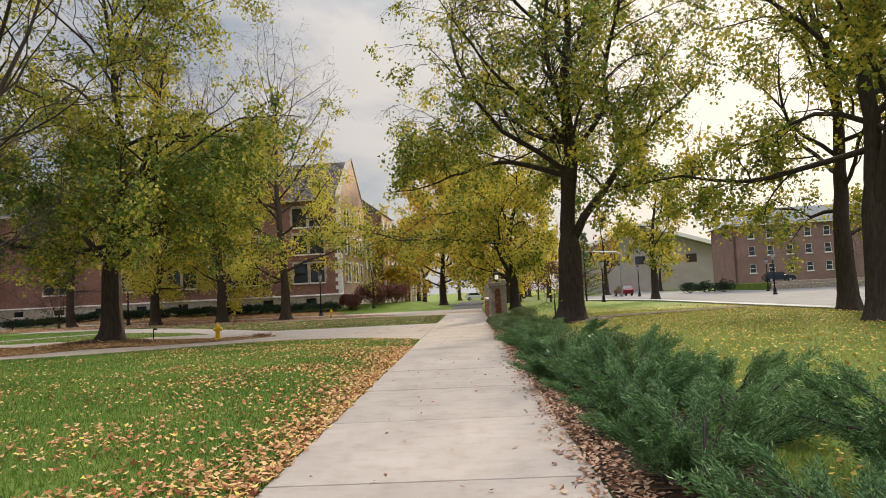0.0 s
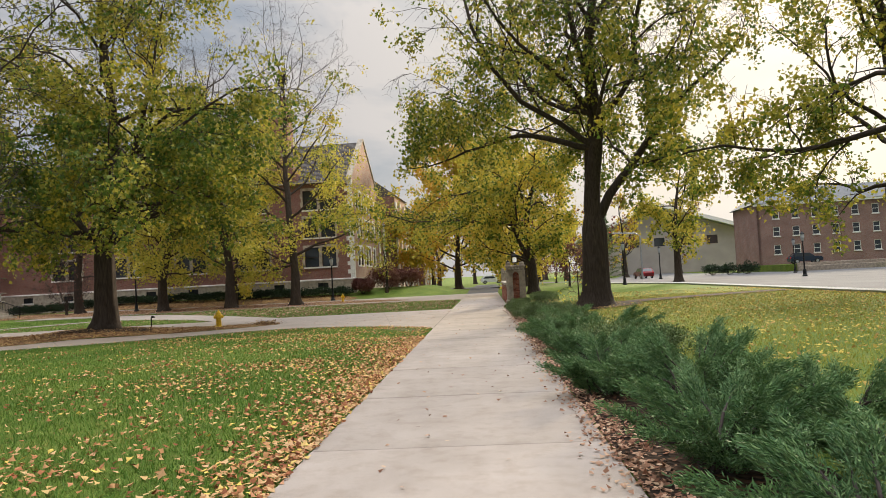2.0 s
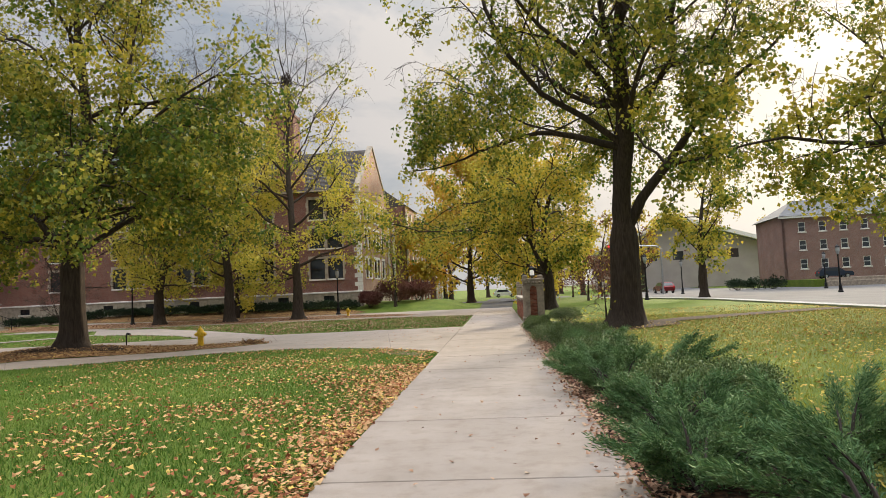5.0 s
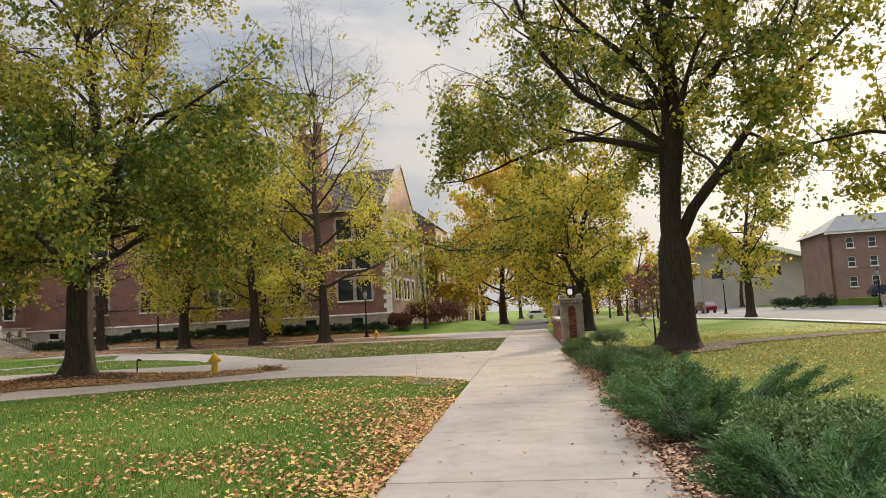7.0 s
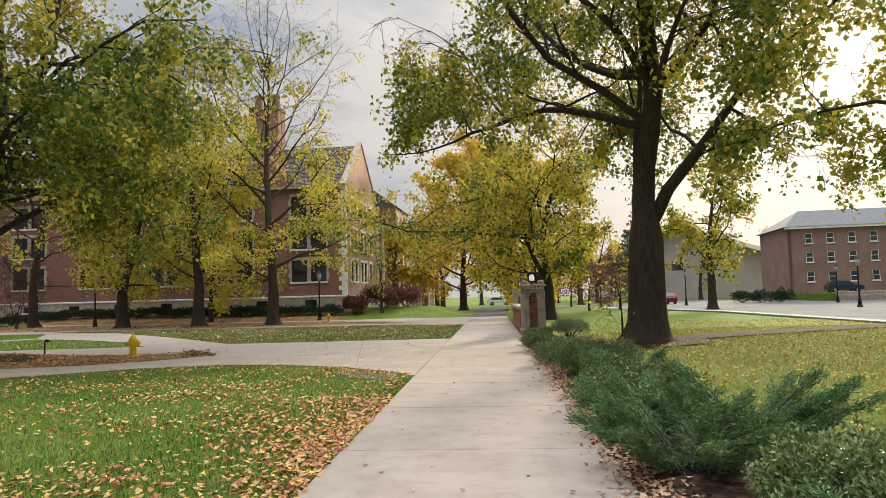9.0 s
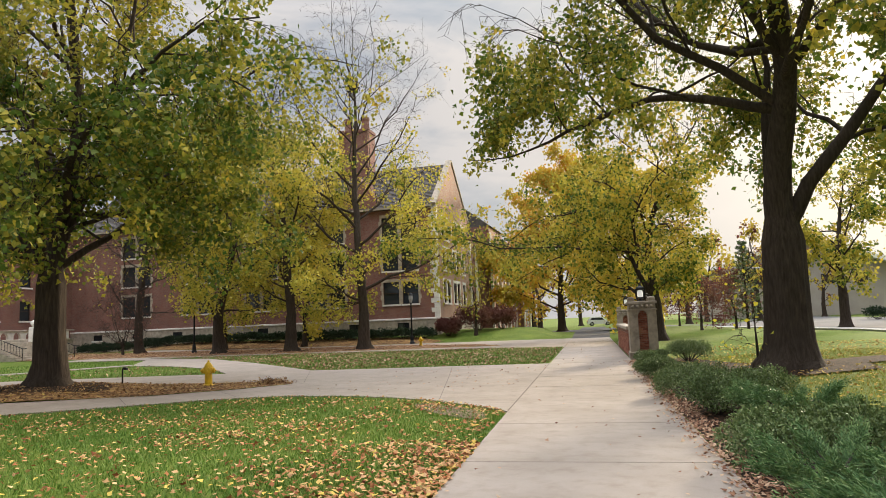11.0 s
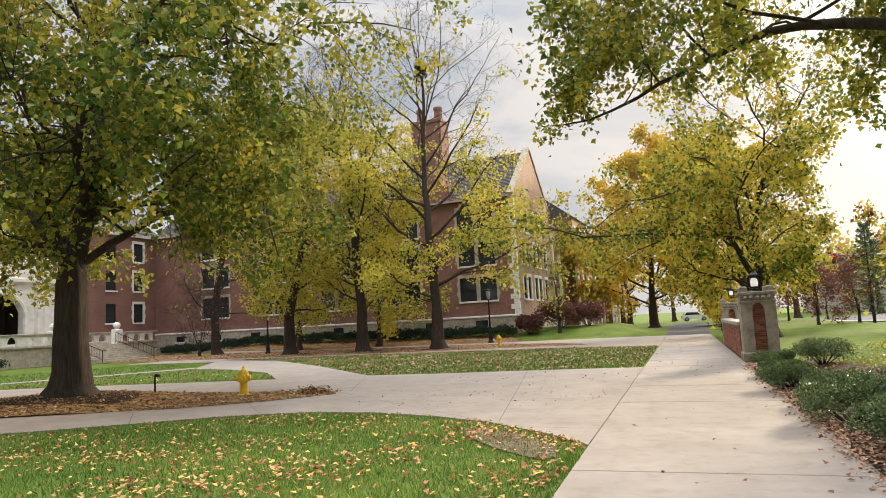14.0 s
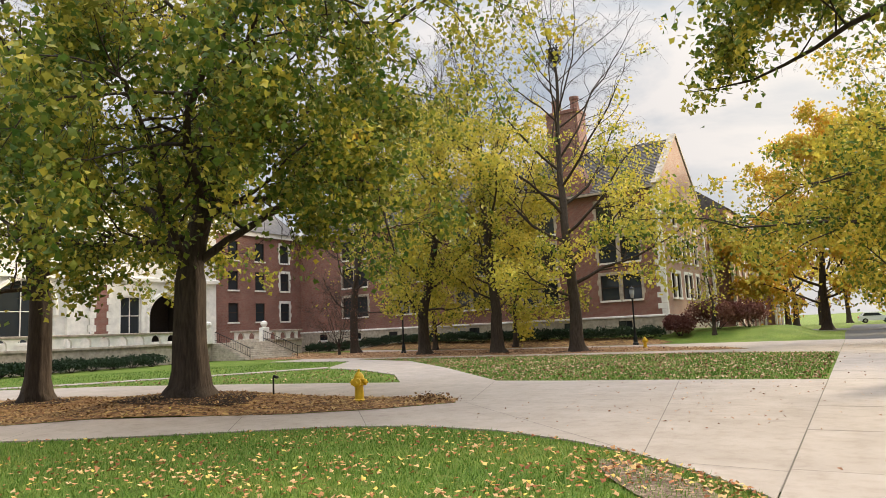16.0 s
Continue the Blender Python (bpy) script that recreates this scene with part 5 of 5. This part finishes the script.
M_TAIL = Mat("tail_lamp_red", 0.2).color((0.5, 0.01, 0.01)).m


def car(x, y, z, rz, mat, label):
    c = empty("car", pose(x, y, z, 0, 0, rz), label=label, category="car")
    side = [(-2.2, 0.35), (2.2, 0.35), (2.25, 0.75), (2.0, 0.95), (1.1, 1.02), (0.45, 1.55), (-1.5, 1.6), (-2.1, 1.05), (-2.25, 0.9)]
    body = MB().prism(side, 1, -0.88, 0.88)
    body.v = [(a, b * (0.84 if h > 1.3 else 1.0), h) for a, b, h in body.v]
    part("body", body, mat, c)
    for sgn in (-1, 1):
        part("window", MB().prism([(-1.75, 1.08), (0.85, 1.06), (0.4, 1.48), (-1.4, 1.52)], 1, sgn * 0.86, sgn * 0.88), M_PANE, c)
        for wx in (-1.4, 1.4):
            w = part("wheel", MB().lathe([(0.34, -0.11), (0.36, -0.06), (0.36, 0.06), (0.34, 0.11)], 0, 0, 16).turn(pose(wx, sgn * 0.82, 0.35, 90, 0, 0)), M_TYRE, c)
            part("rim", MB().lathe([(0.2, -0.13), (0.2, 0.13)], 0, 0, 12).turn(pose(wx, sgn * 0.82, 0.35, 90, 0, 0)), M_STEEL, w)
        part("tail_light", MB().box(-2.29, -2.2, sgn * 0.72 - 0.12, sgn * 0.72 + 0.12, 0.78, 0.98), M_TAIL, c)
    part("rear_window", MB().prism([(-1.62, 1.5), (-2.06, 1.1), (-2.1, 1.1), (-1.66, 1.52)], 1, -0.66, 0.66), M_PANE, c)


car(24.5, 108, 0, 95, M_RED, "dark red car on the road with tail lamps")
car(48.0, 106.5, 1.05, -6, M_NAVY, "dark blue parked car above the retaining wall")
car(1.5, 142, 0, 4, M_SILV, "white car parked beyond the path")
part("ground_bank", sheet([(44, 103.9), (104, 97.6), (106, 118), (46, 124)], 1.0, 8, 1.1), M_GRASS, label="raised lawn bank before the residence", category="lawn", kind="structure")
tree("sapling", (4.45, 33.6), 3.2, 0.02, 0.5, 0.8, [(leafmat("sapling_leaf", [(0.0, (0.5, 0.5, 0.05)), (1.0, (0.6, 0.5, 0.05))]), 0.55)], 1, 0.14, 51, "thin sapling with bright yellow leaves beside the maple", prim=8, kids=3, tert=2, twigs=1, split=False)


def conifer(x, y, h, seed):
    rng = np.random.default_rng(seed)
    ob = empty("conifer", pose(x, y, float(gz(x, y))), label="young dark green conifer on the lawn", category="tree")
    part("trunk", MB().tube([(0, 0, -0.1), (0, 0, h)], [0.12, 0.02], 8), M_BARK, ob)
    bs = MB()
    P, U = [], []
    for k in range(70):
        u = (k + 0.5) / 70
        z = 0.5 + (h - 0.6) * u
        ln = (1 - u) * h * 0.24 + 0.25
        a = k * 2.4
        d = np.array([math.cos(a), math.sin(a), 0.25])
        bs.tube([(0, 0, z), tuple(np.array([0, 0, z]) + d * ln)], [0.02, 0.006], 4)
        n = 60
        t = rng.uniform(0.1, 1, n)[:, None]
        P.append(np.array([0, 0, z]) + d * ln * t + rng.normal(size=(n, 3)) * 0.1 * (1.2 - t))
        U.append(d + rng.normal(size=(n, 3)) * 0.6)
    part("bough_growth", bs, M_BARK, ob, kind="stuff")
    part("crown", leaves_mesh("crown", np.concatenate(P), 0.2, rng, slim=0.35, up=np.concatenate(U)), M_BOX, ob, kind="stuff")


conifer(13.2, 76.0, 7.6, 61)
for i, (x, y) in enumerate(((74, 101), (82, 104), (92, 102))):
    conifer(x, y, 11.0, 62 + i)


def leaf_pile(x, y):
    rng = np.random.default_rng(77)
    ob = empty("twig_pile", pose(x, y, float(gz(x, y)) + 0.01), label="small heap of brown twigs and dead leaves", category="debris")
    st = MB()
    for k in range(26):
        a = rng.uniform(0, 6.28)
        p = Vector((rng.normal() * 0.25, rng.normal() * 0.18, rng.uniform(0.01, 0.08)))
        st.tube([p, p + Vector((math.cos(a) * 0.3, math.sin(a) * 0.3, rng.uniform(0.0, 0.16)))], [0.008, 0.004], 4)
    part("stem", st, M_TWIG, ob, kind="stuff")
    P = rng.normal(size=(800, 3)) * [0.26, 0.18, 0.06]
    P[:, 2] = np.abs(P[:, 2]) + 0.01
    part("foliage", leaves_mesh("foliage", P, 0.08, rng), M_LITTER_DULL, ob, kind="stuff")


leaf_pile(-10.0, 33.35)


def traffic_light(x, y, rz):
    t = empty("traffic_light", pose(x, y, 0, 0, 0, rz), label="grey mast with traffic signals over the junction", category="traffic light")
    part("mast", MB().tube([(0, 0, 0), (0, 0, 6.2), (-0.6, 0, 6.6), (-7.5, 0, 7.0)], [0.14, 0.11, 0.1, 0.05], 8), M_STEEL, t)
    for k, xx in enumerate((-4.2, -7.0)):
        hd = part("signal_head", MB().box(xx - 0.18, xx + 0.18, -0.3, -0.05, 6.0, 7.05, 0.04), M_IRON, t)
        part("lens", MB().lathe([(0.12, 0), (0.12, 0.03), (0.05, 0.05)], 0, 0, 10).turn(pose(xx, -0.3, 6.85, 90, 0, 0)), M_REDLAMP, hd, "glowing red signal")


M_REDLAMP = Mat("red_signal", 0.3).color((0.8, 0.02, 0.02)).m
M_REDLAMP.node_tree.nodes["Principled BSDF"].inputs["Emission Color"].default_value = (1, 0.03, 0.03, 1)
M_REDLAMP.node_tree.nodes["Principled BSDF"].inputs["Emission Strength"].default_value = 3.0
traffic_light(22.5, 100.0, 0)


# ---- shrubs ----
def juniper(x, y, rx, ry, h, seed, plumes=120):
    """Arching boughs from one root, each set with feathery sprays that point out and up."""
    rng = np.random.default_rng(seed)
    ob = empty("juniper_shrub", pose(x, y, float(gz(x, y))), label="spreading blue-green juniper shrub with feathery sprays", category="shrub")
    stems = MB()
    P, U = [], []
    boughs = max(9, plumes // 6)
    for k in range(boughs):
        a = k * 2.4 + rng.normal() * 0.25
        rr = 0.30 + 0.66 * math.sqrt((k + 0.5) / boughs)
        top = h * rng.uniform(0.72, 1.08) * (1.0 - 0.42 * rr * rr)
        tip = np.array([rx * rr * math.cos(a), ry * rr * math.sin(a), top])
        root = np.array([rng.normal() * 0.12, rng.normal() * 0.12, -0.03])
        mid = root * 0.5 + tip * 0.5 + np.array([0, 0, 0.12 * h])
        stems.tube([tuple(root), tuple(mid), tuple(tip * 0.96 - [0, 0, 0.05])], [0.02, 0.014, 0.005], 5)
        for j in range(14):
            u = 0.16 + 0.84 * (j + rng.uniform()) / 14
            o = (1 - u) ** 2 * root + 2 * u * (1 - u) * mid + u * u * tip
            run = 2 * (1 - u) * (mid - root) + 2 * u * (tip - mid)
            run /= np.linalg.norm(run) + 1e-6
            az = a + (1 if j % 2 else -1) * rng.uniform(0.1, 0.9) * (1.2 - u)
            d = run * 0.6 + np.array([math.cos(az), math.sin(az), rng.uniform(0.25, 0.8) * min(1.0, u * 1.6)])
            d /= np.linalg.norm(d)
            ln = rng.uniform(0.17, 0.33) * (0.65 + 0.4 * h)
            n = 16
            t = np.linspace(0, 1, n)
            axis = o + d * ln * t[:, None] + np.array([0, 0, -0.14 * ln]) * (t[:, None] ** 2)
            side = np.cross(d, [0, 0, 1.0])
            side /= np.linalg.norm(side) + 1e-6
            for q in range(5):
                w = (rng.uniform(-1, 1, n) * 0.06 * np.sin(np.pi * np.clip(t * 0.88 + 0.1, 0, 1)))[:, None]
                P.append(axis + side * w + rng.normal(size=(n, 3)) * 0.026)
                U.append(d * 1.1 + side * np.sign(w) * 0.45 + rng.normal(size=(n, 3)) * 0.5)
    P, U = np.concatenate(P), np.concatenate(U)
    ok = P[:, 2] > 0.03
    part("stem", stems, M_TWIG, ob, kind="stuff")
    part("foliage", leaves_mesh("foliage", P[ok], 0.056, rng, slim=0.2, up=U[ok]), M_JUNIPER, ob, kind="stuff")
    return ob


def shrub(name, x, y, rx, ry, h, mat, label, seed, n=2600, leaf=0.10, slim=0.5, lobes=16, cat="shrub"):
    """Rounded lobes of small leaves on bare stems."""
    rng = np.random.default_rng(seed)
    ob = empty(name, pose(x, y, float(gz(x, y))), label=label, category=cat)
    stems = MB()
    P, U = [], []
    for k in range(lobes):
        a = rng.uniform(0, 6.28)
        rr = math.sqrt(rng.uniform(0.0, 1.0)) * 0.75
        c = np.array([rx * rr * math.cos(a), ry * rr * math.sin(a), h * (0.66 - 0.30 * rr) * rng.uniform(0.7, 1.15)])
        s = np.array([rx, ry, h * 0.75]) * rng.uniform(0.24, 0.40)
        stems.tube([(c[0] * 0.15, c[1] * 0.15, -0.03), (c[0] * 0.6, c[1] * 0.6, c[2] * 0.5), tuple(c)], [0.02, 0.014, 0.006], 5)
        m = n // lobes
        d = rng.normal(size=(m, 3))
        d /= np.linalg.norm(d, axis=1)[:, None]
        rad = rng.uniform(0.3, 1.08, m)[:, None] ** 0.55
        P.append(c + d * rad * s)
        U.append(d * 0.7 + rng.normal(size=(m, 3)) * 0.7 + np.array([0, 0, 0.35]))
    P, U = np.concatenate(P), np.concatenate(U)
    keep = P[:, 2] > 0.04
    part("stem", stems, M_TWIG, ob, kind="stuff")
    part("foliage", leaves_mesh("foliage", P[keep], leaf, rng, slim=slim, up=U[keep]), mat, ob, kind="stuff")
    return ob


BOX = "dark small-leaved evergreen shrub in the mulch bed"
for i, (x, y, rx, ry, h) in enumerate(((2.7, 4.2, 0.9, 1.0, 0.7), (4.1, 5.8, 1.25, 1.1, 1.15), (2.6, 6.4, 0.9, 1.0, 0.8), (3.8, 8.0, 1.15, 1.1, 0.75), (2.6, 8.6, 1.0, 1.05, 0.85), (4.0, 9.8, 1.1, 1.0, 0.7), (3.0, 10.6, 1.1, 1.0, 0.95), (2.3, 12.3, 0.8, 0.9, 0.7), (3.5, 12.6, 1.0, 1.0, 0.85), (2.5, 14.0, 0.8, 0.8, 0.75), (2.4, 17.6, 1.05, 1.15, 0.75), (3.3, 18.4, 1.3, 1.2, 0.9), (2.4, 19.7, 0.85, 1.0, 0.7), (3.2, 24.0, 0.9, 1.0, 0.7))):
    juniper(x - 0.38, y, rx, ry, h, 60 + i, 108)
for i, (x, y, rx, ry, h) in enumerate(((4.3, 3.6, 1.0, 0.9, 0.75), (2.8, 15.6, 0.85, 0.9, 0.9), (3.7, 16.0, 0.7, 0.7, 0.75), (3.0, 21.6, 0.9, 0.8, 0.8), (2.1, 21.9, 0.7, 0.9, 0.65), (2.2, 25.6, 0.8, 1.0, 0.8), (3.1, 27.0, 0.85, 0.8, 0.8), (2.1, 28.2, 0.8, 1.0, 0.75), (2.5, 30.4, 0.9, 0.9, 0.7), (2.0, 32.8, 0.7, 0.9, 0.65), (2.1, 35.6, 0.6, 0.8, 0.5), (3.5, 38.6, 1.05, 1.05, 0.95), (2.3, 38.9, 0.7, 0.7, 0.55))):
    shrub("boxwood_shrub", x - 0.25, y, rx, ry, h, M_BOX, BOX, 80 + i, n=9000, leaf=0.044, slim=0.6)
for i in range(20):
    x = -15.2 - i * 1.95
    p = A0 @ Vector((x + 14, -1.6, 0))
    shrub("yew_hedge", p.x, p.y, 1.6, 0.9, 1.15, M_HEDGE, "low clipped dark yew hedge below the brick hall", 120 + i, n=1700, leaf=0.17, slim=0.5, cat="hedge")
for i in range(12):
    shrub("yew_hedge", -47.4, 35.0 + i * 1.55, 0.9, 1.3, 1.1, M_HEDGE, "low dark hedge at the foot of the terrace", 240 + i, n=1500, leaf=0.17, slim=0.5, cat="hedge")
for i, (x, y, r, h) in enumerate(((-10.6, 77.5, 2.2, 3.0), (-8.4, 78.5, 2.0, 2.6), (-13.0, 75.0, 1.4, 2.2))):
    shrub("red_shrub", x, y, r, r, h, M_LEAF_RED, "rounded shrub with dull red autumn leaves", 150 + i, n=6000, leaf=0.16, slim=0.6)
for i, (x, y) in enumerate(((2.6, 58.0), (2.7, 62.5), (2.8, 67.0), (3.0, 72.0))):
    shrub("yew_hedge", x, y, 0.9, 2.2, 1.3, M_HEDGE, "green hedge beside the far walk", 160 + i, n=3000, leaf=0.13, slim=0.5, cat="hedge")
for i, (x, y) in enumerate(((33.4, 103.4), (35.8, 103.2), (38.2, 103.0))):
    shrub("yew_hedge", x, y, 1.7, 1.2, 2.0, M_HEDGE, "clipped dark hedge by the road before the residence", 180 + i, n=1600, leaf=0.22, slim=0.5, cat="hedge")
for i, (x, y, h) in enumerate(((8.8, 72, 4.6), (12.2, 76, 4.8), (6.5, 84, 5.0), (9.5, 92, 5.0), (14, 98, 5.2))):
    tree("red_tree", (x, y), h, 0.08, 1.2, 1.9, [(M_LEAF_RED, 0.95)], 4, 0.17, 170 + i, "small ornamental tree with dark red leaves", prim=9, kids=4, tert=3, split=False)


# ---- fallen leaves and grass ----
LAWN_EDGE = [(XL - 0.01, -12)] + TIP + [(-60, -12)]


def scatter():
    rng = np.random.default_rng(5)
    # leaves on the near lawn, thicker beside the walk
    x = np.concatenate([XL - 0.02 - rng.exponential(4.6, 27000), XL + 0.02 - rng.exponential(0.5, 6000)])
    y = np.concatenate([rng.uniform(2, 30, 27000), rng.uniform(2, 23, 6000)])
    near = np.arange(len(x)) >= 27000
    ok = (x > -24) & (inside_many(LAWN_EDGE, x, y) | (near & (y < 26)))
    drift = np.array([noise.noise(Vector((a * 0.5, b * 0.5, 1))) for a, b in zip(x, y)])
    ok &= near | (rng.uniform(size=len(x)) < np.clip(0.40 + 1.3 * drift + 0.2 * smooth01(18, 23, y) * smooth01(3.5, 6.0, -x), 0.08, 1))
    x, y = x[ok], y[ok]
    P = np.stack([x, y, gz(x, y) + 0.012 + rng.uniform(0, 0.025, len(x))], 1)
    flat = rng.normal(size=(len(P), 3))
    flat[:, 2] *= 0.22
    part("fallen_leaves", leaves_mesh("fallen_leaves", P, 0.062, rng, slim=1.05, up=flat, lobed=True, lie=True), M_LITTER, label="yellow and brown fallen leaves on the lawn", category="leaves", kind="stuff")
    spots = []
    for k in range(9000):
        x = XR + rng.normal() * 0.17 + 0.12
        spots.append((x, rng.uniform(2, 40), 0.0))
    for k in range(260):
        spots.append((rng.uniform(XL, XR), rng.uniform(3, 66), 0.0))
    for k in range(160):
        spots.append((XL - rng.uniform(0, 6), rng.uniform(30, 39), 0.0))
    P = np.array([(x, y, float(gz(x, y)) + 0.015 + rng.uniform(0, 0.012)) for x, y, _ in spots])
    flat = rng.normal(size=(len(P), 3))
    flat[:, 2] *= 0.2
    part("fallen_leaves", leaves_mesh("fallen_leaves", P, 0.055, rng, slim=0.9, up=flat, lobed=True, lie=True), M_LITTER_EDGE, label="dry brown leaves along the walk's edge", category="leaves", kind="stuff")
    def many(n, x0, x1, y0, y1, poly=None):
        x, y = rng.uniform(x0, x1, n), rng.uniform(y0, y1, n)
        if poly:
            ok = inside_many(poly, x, y)
            x, y = x[ok], y[ok]
        return np.stack([x, y, gz(x, y) + 0.03], 1)

    def lay(P, size, mat, label):
        flat = rng.normal(size=(len(P), 3))
        flat[:, 2] *= 0.35
        part("fallen_leaves", leaves_mesh("fallen_leaves", P, size, rng, slim=0.8, up=flat, lie=True), mat, label=label, category="leaves", kind="stuff")

    lay(many(32000, -34, -9, 22, 35, W1TOP[1:] + STRIPTOP[:-1]), 0.075, M_LITTER_DULL, "weathered brown leaves over the soil bed")
    far_spots = np.concatenate([many(24000, -60, -2, 57, 75, WEDGE), many(12000, -32, -1.7, 39, 57, LAWN3), many(2500, -60, -14, 33, 47, ISL1)])
    lay(far_spots, 0.11, M_LITTER_EDGE, "brown and yellow leaves strewn under the trees")
    road_side = many(13000, 2.8, 17.5, 3, 46)
    road_side = road_side[~inside_many(STRIP, road_side[:, 0], road_side[:, 1])]
    lay(road_side, 0.08, M_LITTER_YEL, "yellow leaves strewn over the lawn by the road")


scatter()


def blades(name, spots, mat, label, h=0.06, fat=1.0):
    rng = np.random.default_rng(9)
    P = np.array(spots)
    n = len(P)
    a = rng.uniform(0, 6.28, n)
    w = rng.uniform(0.005, 0.010, n) * fat
    d = np.stack([np.cos(a) * w, np.sin(a) * w, np.zeros(n)], 1)
    lean = rng.normal(size=(n, 3)) * 0.025
    lean[:, 2] = h * rng.uniform(0.6, 1.3, n)
    v = np.stack([P - d, P + d, P + lean], 1).reshape(-1, 3)
    f = np.arange(3 * n).reshape(-1, 3)
    part(name, quick_mesh(name, v, f), mat, label=label, category="grass", kind="stuff")


def build_grass():
    rng = np.random.default_rng(8)
    n = 240000
    x, y = XL + 0.04 - 17 * rng.uniform(size=n) ** 1.3, -1 + 31 * rng.uniform(size=n)
    ok = inside_many(LAWN_EDGE, x, y)
    x, y = x[ok], y[ok]
    blades("grass", np.stack([x, y, gz(x, y) - 0.03], 1), M_BLADE, "short green mown grass blades")
    n = 100000
    x, y = 2.9 + 15 * rng.uniform(size=n) ** 1.2, 4 + 36 * rng.uniform(size=n)
    ok = ~inside_many(STRIP, x, y) & ~inside_many(SHRUB_BED, x, y)
    x, y = x[ok], y[ok]
    blades("grass", np.stack([x, y, gz(x, y) - 0.03], 1), M_BLADE_DRY, "short yellowing grass blades")
    far = []
    for poly, k in ((LAWN3, 46000), (ISL1, 22000), (ISL2, 14000)):
        xs, ys = [p[0] for p in poly], [p[1] for p in poly]
        x, y = rng.uniform(max(-45, min(xs)), max(xs), k), rng.uniform(min(ys), max(ys), k)
        ok = inside_many(poly, x, y)
        far.append(np.stack([x[ok], y[ok], gz(x[ok], y[ok]) - 0.03], 1))
    blades("grass", np.concatenate(far), M_BLADE, "green grass on the lawns between paths", 0.09, 2.2)


build_grass()
